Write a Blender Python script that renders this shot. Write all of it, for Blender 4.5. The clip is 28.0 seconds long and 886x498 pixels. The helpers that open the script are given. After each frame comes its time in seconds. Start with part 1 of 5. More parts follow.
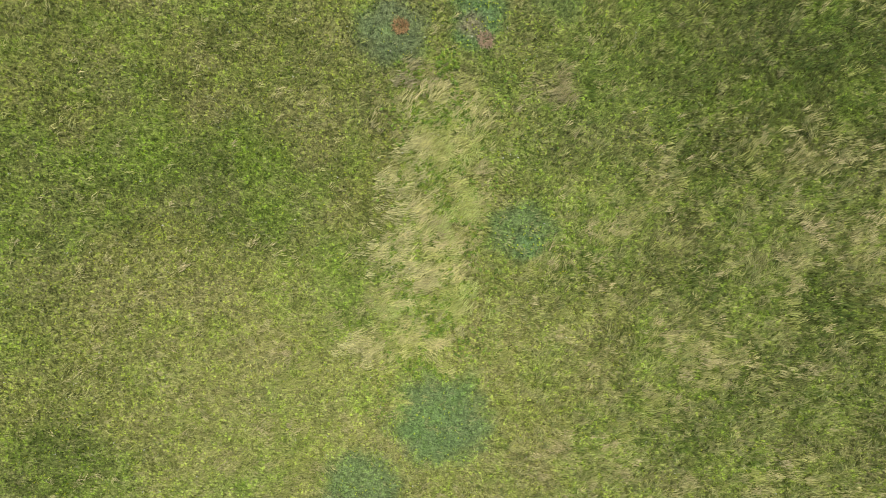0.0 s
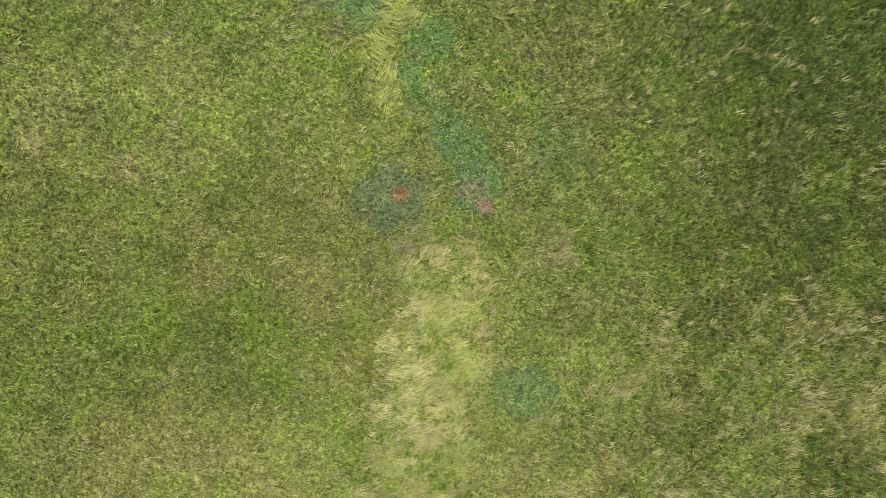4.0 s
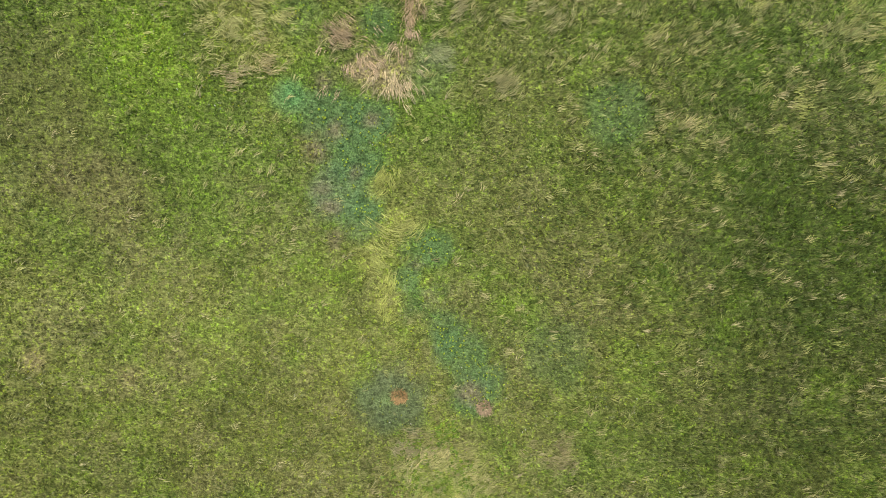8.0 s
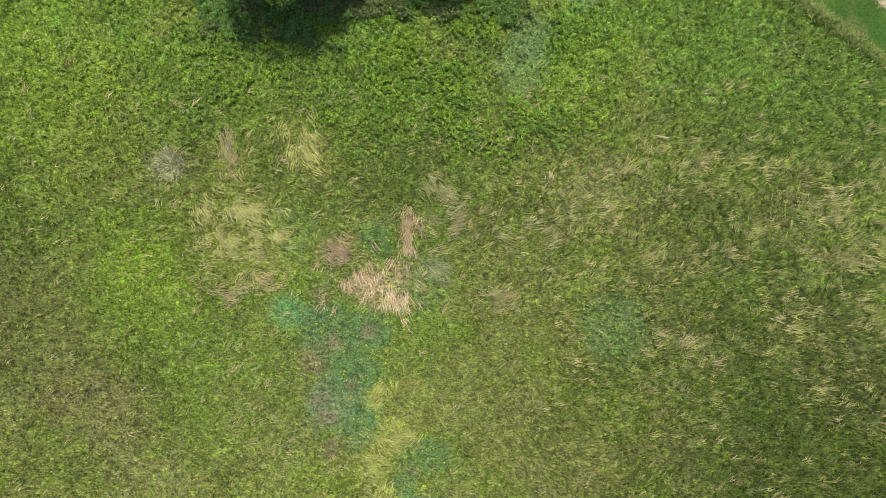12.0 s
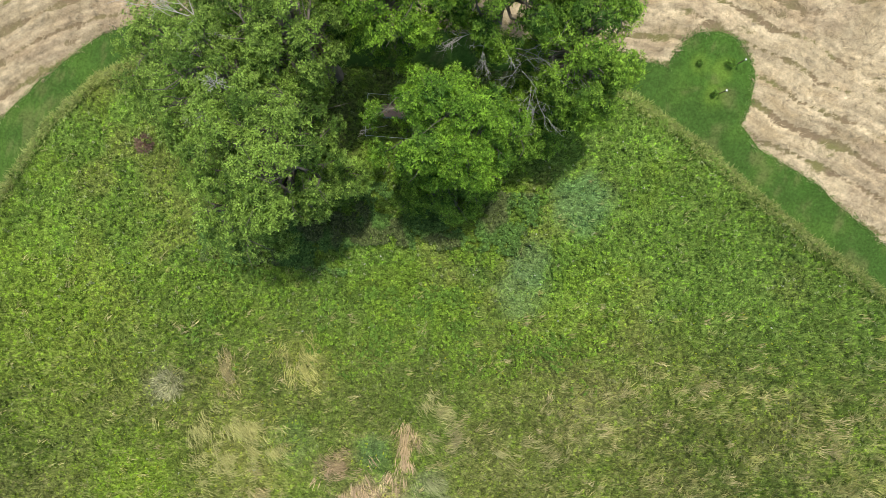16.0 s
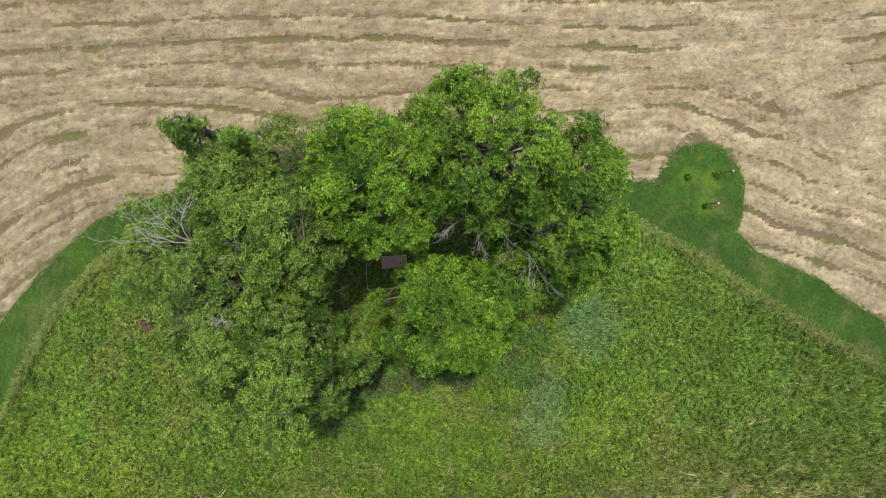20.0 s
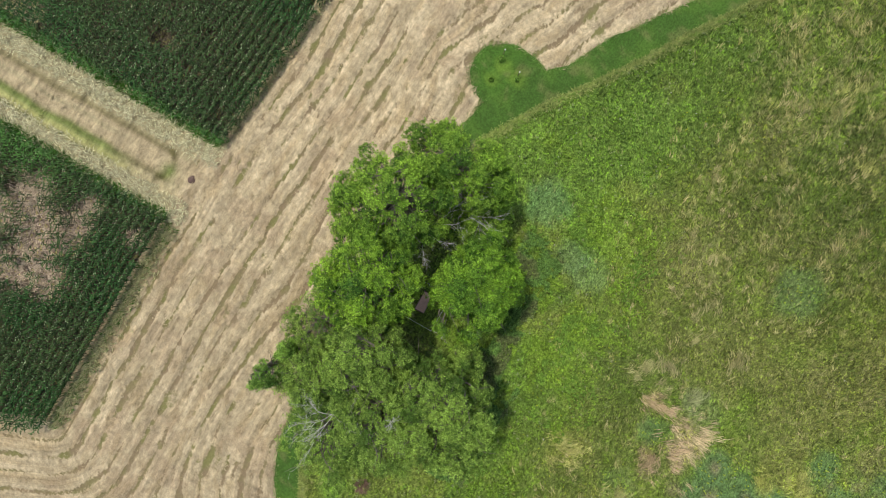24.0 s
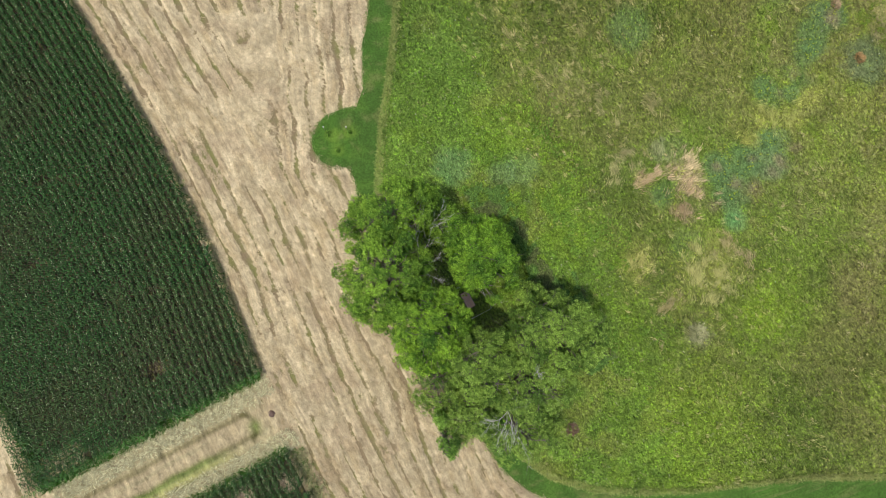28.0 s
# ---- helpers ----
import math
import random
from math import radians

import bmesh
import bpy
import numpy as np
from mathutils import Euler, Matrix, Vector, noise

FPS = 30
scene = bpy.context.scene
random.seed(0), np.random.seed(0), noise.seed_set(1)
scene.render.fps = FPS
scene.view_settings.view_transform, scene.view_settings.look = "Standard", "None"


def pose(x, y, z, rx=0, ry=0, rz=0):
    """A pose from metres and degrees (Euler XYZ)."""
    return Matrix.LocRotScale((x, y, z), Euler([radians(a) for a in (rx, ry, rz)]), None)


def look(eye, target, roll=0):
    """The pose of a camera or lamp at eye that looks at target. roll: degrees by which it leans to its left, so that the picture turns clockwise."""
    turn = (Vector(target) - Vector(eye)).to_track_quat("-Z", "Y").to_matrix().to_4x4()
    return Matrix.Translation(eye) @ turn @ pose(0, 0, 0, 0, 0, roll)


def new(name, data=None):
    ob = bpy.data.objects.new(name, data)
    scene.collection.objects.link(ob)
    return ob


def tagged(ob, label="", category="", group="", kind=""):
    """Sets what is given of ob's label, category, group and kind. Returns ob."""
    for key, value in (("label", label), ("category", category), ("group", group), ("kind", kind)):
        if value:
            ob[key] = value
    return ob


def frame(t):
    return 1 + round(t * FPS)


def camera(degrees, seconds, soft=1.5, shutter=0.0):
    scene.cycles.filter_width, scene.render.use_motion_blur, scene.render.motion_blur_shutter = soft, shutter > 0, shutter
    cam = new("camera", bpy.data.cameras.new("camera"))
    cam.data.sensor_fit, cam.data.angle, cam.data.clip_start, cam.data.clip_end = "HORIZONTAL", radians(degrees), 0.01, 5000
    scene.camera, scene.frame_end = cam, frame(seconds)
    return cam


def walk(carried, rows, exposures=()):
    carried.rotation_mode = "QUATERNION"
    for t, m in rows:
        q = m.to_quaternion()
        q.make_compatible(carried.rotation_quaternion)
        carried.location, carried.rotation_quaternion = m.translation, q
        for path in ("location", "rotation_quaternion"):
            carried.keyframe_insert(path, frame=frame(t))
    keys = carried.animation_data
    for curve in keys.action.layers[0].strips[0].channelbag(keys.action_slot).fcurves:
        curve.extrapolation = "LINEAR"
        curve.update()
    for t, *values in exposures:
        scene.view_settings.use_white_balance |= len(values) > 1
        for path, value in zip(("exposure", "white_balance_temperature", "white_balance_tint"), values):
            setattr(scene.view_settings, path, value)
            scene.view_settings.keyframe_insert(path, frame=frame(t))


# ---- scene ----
cam = camera(72.0, 28.0, soft=0.78)
PATH = [
    (0, 2.55, 3.27, 50.61, -5.12, 0.72, 5.02),
    (0.5, 2.44, 4.13, 50.41, -5.54, 0.73, 4.93),
    (1, 2.30, 5.65, 50.30, -5.92, 0.75, 4.84),
    (1.5, 2.15, 7.52, 50.21, -6.23, 0.77, 4.72),
    (2, 2.00, 9.58, 50.08, -6.48, 0.79, 4.63),
    (2.5, 1.82, 11.79, 49.92, -6.66, 0.81, 4.55),
    (3, 1.65, 14.08, 49.73, -6.79, 0.84, 4.41),
    (3.5, 1.55, 16.28, 49.51, -6.91, 0.86, 4.34),
    (5.5, 0.86, 23.68, 48.83, -6.04, 0.62, 4.01),
    (6, 0.74, 25.69, 48.61, -5.96, 0.64, 3.99),
    (6.5, 0.65, 27.72, 48.43, -5.87, 0.67, 3.92),
    (7, 0.53, 29.74, 48.25, -5.77, 0.70, 3.92),
    (7.5, 0.45, 31.76, 48.08, -5.68, 0.75, 3.90),
    (8, 0.37, 33.78, 47.89, -5.58, 0.82, 3.91),
    (8.5, 0.31, 35.80, 47.69, -5.49, 0.92, 3.97),
    (9, 0.30, 37.84, 47.50, -5.41, 1.01, 3.95),
    (9.5, 0.25, 39.90, 47.32, -5.34, 1.08, 3.94),
    (10, 0.18, 41.92, 47.18, -5.28, 1.14, 3.98),
    (10.5, 0.13, 43.92, 47.03, -5.22, 1.17, 3.92),
    (11, 0.00, 45.94, 46.84, -5.17, 1.17, 3.89),
    (11.5, -0.16, 47.95, 46.64, -5.13, 1.14, 3.95),
    (12, -0.34, 49.99, 46.46, -5.08, 1.07, 3.99),
    (12.5, -0.56, 52.03, 46.24, -5.04, 0.99, 4.09),
    (14.5, -1.27, 59.97, 45.33, -4.64, 0.74, 4.19),
    (15, -1.30, 61.89, 45.28, -4.48, 0.90, 4.34),
    (15.5, -1.33, 63.83, 45.19, -4.31, 1.08, 4.53),
    (16, -1.37, 65.80, 45.08, -4.15, 1.24, 4.66),
    (16.5, -1.43, 67.74, 45.02, -4.00, 1.36, 4.78),
    (17, -1.56, 69.71, 44.97, -3.86, 1.41, 4.83),
    (17.5, -1.73, 71.63, 44.88, -3.70, 1.40, 4.89),
    (18, -1.89, 73.41, 44.73, -3.53, 1.34, 4.94),
    (18.5, -2.01, 74.49, 44.56, -3.41, 1.25, 5.03),
    (19, -2.09, 75.04, 44.46, -3.34, 1.13, 5.03),
    (19.5, -2.19, 75.24, 44.42, -3.31, 0.96, 4.49),
    (20, -2.06, 75.33, 44.63, -3.31, 0.71, -2.68),
    (20.5, -1.92, 75.42, 45.22, -3.33, 0.41, -9.95),
    (22.5, -1.00, 75.15, 52.00, -2.38, -0.91, -38.20),
    (23, -0.89, 75.25, 54.08, -2.09, -1.25, -45.46),
    (23.5, -0.78, 75.36, 56.11, -1.82, -1.58, -52.58),
    (24, -0.65, 75.49, 58.18, -1.56, -1.89, -59.77),
    (24.5, -0.52, 75.62, 60.25, -1.25, -2.20, -66.98),
    (25, -0.43, 75.78, 62.29, -0.90, -2.49, -74.24),
    (25.5, -0.39, 75.93, 64.25, -0.48, -2.76, -81.48),
    (26, -0.33, 76.07, 65.89, 0.00, -2.98, -88.70),
    (26.5, -0.33, 76.24, 66.97, 0.52, -3.18, -95.96),
    (27, -0.31, 76.42, 67.55, 1.06, -3.42, -103.19),
    (27.5, -0.21, 76.79, 67.85, 1.57, -3.66, -110.31),
    (28, -0.08, 77.12, 68.04, 2.11, -3.90, -117.59),
]
EXPOSURES = [(0, 0.0), (12, 0.04), (16, 0.08), (18, -0.1), (20, -0.25), (22.5, -0.2), (24.5, -0.1), (26.5, -0.09), (28, -0.08)]
walk(cam, [(t, pose(x, y, z, rx, ry, rz)) for t, x, y, z, rx, ry, rz in PATH], EXPOSURES)

# ---- world and sun ----
SUN_DIR = Vector((0.06, 0.31, 0.945)).normalized()
world = bpy.data.worlds.new("sky")
scene.world = world
world.use_nodes = True
wt = world.node_tree
sky = wt.nodes.new("ShaderNodeTexSky")
sky.sky_type = "NISHITA"
sky.sun_disc = False
sky.sun_elevation = math.asin(SUN_DIR.z)
sky.sun_rotation = math.atan2(SUN_DIR.x, SUN_DIR.y)
sky.dust_density = 2.0
wt.links.new(sky.outputs[0], wt.nodes["Background"].inputs[0])
wt.nodes["Background"].inputs[1].default_value = 0.15
sun_data = bpy.data.lights.new("sun", "SUN")
sun_data.energy = 3.1
sun_data.angle = radians(2.0)
sun_data.color = (1.0, 0.95, 0.86)
sun = new("sun", sun_data)
sun.matrix_world = look(SUN_DIR * 200, (0, 0, 0))


# ---- numbers of the plan ----
def step(a, b, v):
    u = np.clip((np.asarray(v, float) - a) / (b - a), 0, 1)
    return u * u * (3 - 2 * u)


def ground_z(x, y):
    """Height of the ground: a shallow swale, bent to fit the camera's view, runs along the meadow and ends before the
    trees.
    """
    x, y = np.asarray(x, float), np.asarray(y, float)
    d = np.clip(x - 2, -38, 38)
    low = -0.9 + 0.003 * d * d
    u = step(46, 64, y)
    return low * (1 - u) + u * (0.5 - 0.3 * step(70, 90, y))


MEADOW_EDGE = [(-140, -140), (-60, 12), (-45.8, 38.5), (-40.7, 48), (-38.7, 53.7), (-36.9, 59.6), (-34.6, 64.5), (-31.6, 69.3),
               (-28, 72.9), (-24, 75), (-10, 75.4), (5, 76.2), (9, 75.4), (11.6, 73.9), (15.6, 71.5), (19.6, 68.6), (24, 65.6),
               (28.8, 62.7), (35.2, 58.4), (60, 41.5), (140, -12)]
STRAW_EDGE = [(-140, -133), (-60, 22), (-46, 48.5), (-41, 59.5), (-38.3, 64.6), (-35.5, 68.9), (-33.3, 71.3), (-30.7, 73.8), (-28, 75.9),
              (-25, 77.2), (-15, 78.4), (5, 78), (9.7, 77.4), (12.6, 76.9), (15, 75), (18.2, 73.3), (19.7, 71.6), (23.9, 69.6),
              (29, 65.9), (37.1, 60.6), (60, 45.3), (140, -8)]
LOBE = (15.9, 75.75, 3.1, 3.75)
CORN_Y = [(-55.9, 96.5), (-11.2, 96.3), (-3.1, 95.5), (5.6, 94.7), (12.2, 94.1), (21.7, 93.9), (27.3, 94.05), (41.6, 95.1), (67, 97.6)]


def west_edge(y):
    """The west end of the west maize."""
    return -33.8 - 0.42 * (y - 96.3)


CORN_RIM = [(-48.9, 132.2), (-33.8, 96.3)] + CORN_Y[1:]


def lobe_gap(x, y):
    """Metres outside the mown lobe, a rounded block that grows out of the path."""
    q = (abs((x - LOBE[0]) / LOBE[2]) ** 2.3 + abs((y - LOBE[1]) / LOBE[3]) ** 2.3) ** (1 / 2.3)
    return (q - 1) * 3.2


def curve_y(line, x):
    return np.interp(x, [p[0] for p in line], [p[1] for p in line])


def line_dist(line, x, y):
    """Distance from points to an open line."""
    best = np.full(np.shape(x), 1e9)
    for (ax, ay), (bx, by) in zip(line[:-1], line[1:]):
        dx, dy = bx - ax, by - ay
        u = np.clip(((x - ax) * dx + (y - ay) * dy) / (dx * dx + dy * dy), 0, 1)
        best = np.minimum(best, np.hypot(x - ax - u * dx, y - ay - u * dy))
    return best


def vnoise(x, y, size, seed=0):
    """Smooth value noise, 0 to 1, with cells of that size in metres."""
    x, y = np.asarray(x, float) / size + 1000.3 + 17 * seed, np.asarray(y, float) / size + 1000.7 + 31 * seed
    ix, iy = np.floor(x).astype(np.int64), np.floor(y).astype(np.int64)
    fx, fy = x - ix, y - iy
    fx, fy = fx * fx * (3 - 2 * fx), fy * fy * (3 - 2 * fy)

    def h(a, b):
        n = (a * 374761393 + b * 668265263 + seed * 974711) & 0xFFFFFFFF
        n = ((n ^ (n >> 13)) * 1274126177) & 0xFFFFFFFF
        return ((n ^ (n >> 16)) & 0xFFFF) / 65535.0

    return (h(ix, iy) * (1 - fx) + h(ix + 1, iy) * fx) * (1 - fy) + (h(ix, iy + 1) * (1 - fx) + h(ix + 1, iy + 1) * fx) * fy


def fbm(x, y, size, seed=0, octaves=4):
    total, amp, norm = 0.0, 1.0, 0.0
    for k in range(octaves):
        total = total + amp * vnoise(x, y, size / 2**k, seed + k)
        norm += amp
        amp *= 0.55
    return total / norm


def blob(x, y, cx, cy, r, soft=0.5, seed=1, ragged=1.3):
    """A patch with an uneven edge: 1 inside, 0 outside."""
    d = np.hypot(x - cx, y - cy) / r + ragged * (fbm(x, y, 1.2, seed, 4) - 0.5)
    return 1 - step(1 - soft, 1 + soft * 0.4, d)


def mixc(c, colour, f):
    f = np.asarray(f)[..., None]
    return c * (1 - f) + np.array(colour) * f


GREEN, OLIVE, BROWN = (0.202, 0.262, 0.052), (0.258, 0.274, 0.070), (0.300, 0.265, 0.110)
DARK, BRIGHT, LEAFY = (0.090, 0.124, 0.025), (0.240, 0.350, 0.042), (0.178, 0.305, 0.050)
STRAW, PALE, BLUE = (0.520, 0.430, 0.190), (0.460, 0.480, 0.115), (0.128, 0.218, 0.094)

# Patches of the meadow: place, radius, colour, strength.
TEAL, MOSS = (0.142, 0.248, 0.092), (0.115, 0.225, 0.055)
TAN, FLECK = (0.610, 0.460, 0.268), (0.300, 0.235, 0.145)
PATCHES = [
    (3.4, -16.1, 4.2, BLUE, 0.75), (-3.0, -22.8, 3.4, BLUE, 0.7), (8.6, 0.6, 2.6, BLUE, 0.6), (9.4, -0.6, 1.2, TEAL, 0.6),
    (-3.3, 16.1, 3.0, (0.150, 0.195, 0.092), 0.85), (-3.9, 16.1, 0.7, (0.26, 0.36, 0.12), 0.6), (3.4, 17.0, 1.9, TEAL, 0.75), (2.2, 20.6, 2.2, TEAL, 0.7), (9.8, 20.9, 2.8, (0.12, 0.20, 0.065), 0.5),
    (-1.5, 25.0, 2.0, MOSS, 0.8), (0.6, 22.6, 1.6, TEAL, 0.6), (-4.0, 24.6, 1.5, PALE, 0.8), (-5.6, 27.9, 1.8, PALE, 0.6), (-3.9, 30.4, 1.7, PALE, 0.6), (-2.0, 29.0, 1.5, TEAL, 0.5),
    (-8.5, 33.0, 2.6, (0.18, 0.26, 0.125), 0.75), (-6.2, 34.8, 1.8, MOSS, 0.6), (-12.6, 40.0, 1.5, (0.20, 0.33, 0.12), 0.8), (-9.6, 38.4, 2.4, TEAL, 0.8), (-6.4, 38.8, 1.8, TEAL, 0.85), (-7.2, 35.4, 2.0, TEAL, 0.75), (-11.0, 36.4, 1.4, BROWN, 0.6), (-6.6, 31.0, 1.8, TEAL, 0.6),
    (-6.7, 42.7, 1.8, TAN, 0.7), (-4.4, 43.2, 1.3, TAN, 0.55), (-3.4, 47.4, 0.9, (0.44, 0.34, 0.17), 0.6), (-8.5, 45.1, 1.0, (0.44, 0.34, 0.17), 0.5), (-5.8, 45.2, 1.3, MOSS, 0.7), (-16.0, 45.6, 4.2, PALE, 0.28), (-2.2, 42.4, 1.8, (0.22, 0.29, 0.10), 0.5),
    (-6.2, 46.4, 1.3, TEAL, 0.6), (-12.6, 46.6, 2.0, TEAL, 0.3),
    (-12.0, 52.6, 2.2, PALE, 0.4), (-17.6, 51.4, 1.5, PALE, 0.3),
    (-21.9, 50.5, 1.5, (0.36, 0.35, 0.22), 0.7), (-23.4, 43.0, 3.4, BRIGHT, 0.8), (-24.0, 40.0, 5.5, BRIGHT, 0.4), (-30, 55.0, 8.0, BRIGHT, 0.6),
    (-30.5, 36.8, 4.6, (0.17, 0.15, 0.06), 0.5), (-26.5, 31.5, 3.5, (0.22, 0.18, 0.08), 0.4),
    (12.7, 40.6, 2.6, TEAL, 0.5), (4.1, 59.6, 2.1, (0.185, 0.30, 0.110), 0.6), (4.3, 62.0, 1.6, (0.15, 0.25, 0.095), 0.7), (7.8, 66.5, 2.3, (0.155, 0.285, 0.098), 0.8),
    (8.6, 58.5, 3.0, BRIGHT, 0.5), (-28.3, -20.9, 4.0, DARK, 0.8), (16.5, -3.0, 3.2, DARK, 0.35),
    (-9.0, 37.8, 0.8, FLECK, 0.8), (-6.4, 38.7, 0.7, FLECK, 0.7), (-9.3, 31.7, 0.8, FLECK, 0.7), (-9.8, 33.1, 0.9, FLECK, 0.6), (-10.2, 41.5, 0.8, FLECK, 0.7),
    (-8.7, 29.2, 0.8, FLECK, 0.6), (-10.6, 36.0, 0.7, FLECK, 0.6), (-7.4, 34.6, 0.6, FLECK, 0.6), (3.0, 17.6, 1.1, FLECK, 0.8), (-2.2, 27.4, 0.6, FLECK, 0.6), (-0.9, 24.9, 0.6, (0.44, 0.40, 0.16), 0.7),
    (-1.4, 26.3, 0.6, (0.42, 0.44, 0.05), 0.8), (-0.6, 29.1, 1.5, TEAL, 0.7), (-2.7, 26.2, 1.2, TEAL, 0.7), (4.5, 18.7, 1.3, TEAL, 0.6), (1.0, 21.3, 1.3, TEAL, 0.6), (-6.2, 31.9, 1.2, TEAL, 0.8),
    (-5.5, 33.4, 0.9, (0.44, 0.46, 0.13), 0.7), (-12.8, 40.2, 0.9, (0.13, 0.32, 0.10), 0.7), (-9.7, 44.5, 0.9, FLECK, 0.6), (5.7, 24.5, 1.0, BRIGHT, 0.5), (-1.8, 44.0, 1.2, (0.27, 0.30, 0.15), 0.6),
    (10.8, 61.5, 1.6, BRIGHT, 0.6), (1.4, 63.7, 1.8, BRIGHT, 0.5), (0.6, 61.2, 1.4, MOSS, 0.5), (10.2, 52.2, 2.0, (0.34, 0.34, 0.12), 0.5),
    (-31.0, 18.5, 0.9, STRAW, 0.8), (-23.8, 17.5, 1.0, STRAW, 0.5),
]


def cool_cover(x, y):
    """1 on the short, blue-green patches."""
    u = np.zeros(np.shape(x))
    for n, (cx, cy, r, colour, f) in enumerate(PATCHES):
        if colour[2] > 0.4 * colour[1] - 0.02 and colour[0] < 0.25:
            near = (abs(x - cx) < 2.4 * r) & (abs(y - cy) < 2.4 * r)
            u[near] = np.maximum(u[near], f * blob(x[near], y[near], cx, cy, 1.1 * r, 0.4, n + 3, 0.7))
    return u


def dryness(x, y):
    """How much of the grass is straw-coloured: most along the swale and in the south, some on the east side."""
    strip = np.exp(-(((x - 1.4 - 0.9 * np.sin(y * 0.35)) / 4.4) ** 2)) * step(-22, -12, y) * (1 - step(11, 16, y)) * (0.62 + 0.9 * step(0.34, 0.62, fbm(x, y, 2.4, 37, 3)))
    south = 0.55 * (1 - step(-13, 2, y)) * step(-36, -18, x)
    east = 0.72 * step(4, 12, x) * (1 - step(50, 60, y)) * (0.3 + 0.7 * step(0.4, 0.6, fbm(x, y, 6, 35))) * (1 - 0.85 * step(4, 14, y) * (1 - step(34, 44, y)))
    return np.clip(np.maximum(np.maximum(strip, south), east), 0.06, 1)


def meadow_colour(x, y):
    x, y = np.asarray(x, float), np.asarray(y, float)
    c = np.ones(x.shape + (3,)) * np.array(GREEN)
    c = mixc(c, OLIVE, step(0.38, 0.62, fbm(x, y, 9, 2)))
    c = mixc(c, BROWN, 0.4 * step(0.5, 0.7, fbm(x, y, 4, 8)) * (1 - 0.75 * step(28, 46, y)))
    c = mixc(c, DARK, 0.35 * step(0.52, 0.7, fbm(x, y, 3.2, 14)))
    # Darker grass eastward, deepened for light falling off towards the view's edge.
    c = mixc(c, DARK, 0.68 * step(7, 29, x + 6 * (fbm(x, y, 8, 17) - 0.5)) * step(-28, -14, y) * (1 - step(38, 60, y)) * (0.75 + 0.25 * step(6, 18, y)))
    c = mixc(c, BRIGHT, 0.35 * step(0.54, 0.7, fbm(x, y, 2.6, 29)))
    dry = dryness(x, y)
    c = mixc(c, (0.40, 0.375, 0.130), 0.42 * dry * (1 - step(0.7, 0.95, dry)) * step(0.3, 0.6, fbm(x, y, 1.5, 33)))
    c = mixc(c, (0.300, 0.385, 0.070), 0.85 * step(0.5, 0.85, dry) * (0.35 + 0.65 * step(0.35, 0.6, fbm(x, y, 1.4, 39))))
    # Uneven light put into the colour: west brightened, other stretches darkened.
    c = c * (1.0 + 0.15 * (1 - step(-4, 6, x)) * (1 - step(40, 52, y)) * (0.1 + 0.9 * np.maximum(step(15, 23, y), 1 - step(-18, -6, y))) * (1 - 0.3 * (1 - step(-28, -14, x))) + 0.1 * (1 - step(-8, 2, y)))[..., None]
    c = c * (1 - 0.12 * (1 - step(-7, 3, x)) * step(-6, 4, y) * (1 - step(15, 24, y)))[..., None]
    c = c * (1 - 0.16 * step(18, 32, y) * (1 - step(50, 58, y)) - 0.12 * (1 - step(-22, -12, x)) * step(32, 44, y) * (1 - step(60, 68, y)))[..., None]
    c = c * (1 - np.array([0.04, 0.0, 0.0]) * (step(4, 24, y) + 1.2 * step(24, 48, y))[..., None])
    # Light falloff at the east and west sides, painted as darker grass.
    c = c * (1 - 0.17 * step(14, 30, x) * (1 - step(22, 32, y)) - 0.09 * (1 - step(-20, -10, x)) * (1 - step(0, 8, y)))[..., None]
    # leafy weeds round the trees
    c = mixc(c, LEAFY, 0.85 * step(52, 62, y + 6 * (fbm(x, y, 6, 41) - 0.5)))
    c = mixc(c, BRIGHT, 0.45 * step(0.5, 0.64, fbm(x, y, 3.4, 47)) * step(52, 60, y) * (1 - 0.7 * step(10, 22, x)))
    lush = step(50, 60, y)
    c = c * (1 + lush * (0.6 * fbm(x, y, 2.0, 49, 3) - 0.38))[..., None]
    c = mixc(c, OLIVE, 0.5 * lush * step(0.55, 0.68, fbm(x, y, 5, 51)))
    c = c * (1 + 0.08 * lush * step(3, 9, x))[..., None]
    c = mixc(c, (0.100, 0.160, 0.034), 0.5 * lush * step(12, 24, x))
    for n, (cx, cy, r, colour, f) in enumerate(PATCHES):
        near = (abs(x - cx) < 2.4 * r) & (abs(y - cy) < 2.4 * r)
        if near.any():
            cool = colour[2] > 0.4 * colour[1] - 0.02 and colour[0] < 0.25
            c[near] = mixc(c[near], colour, 0.9 * f * blob(x[near], y[near], cx, cy, 1.1 * r, 0.4 if cool else 0.75, n + 3, 0.7 if cool else 1.3))
    return c


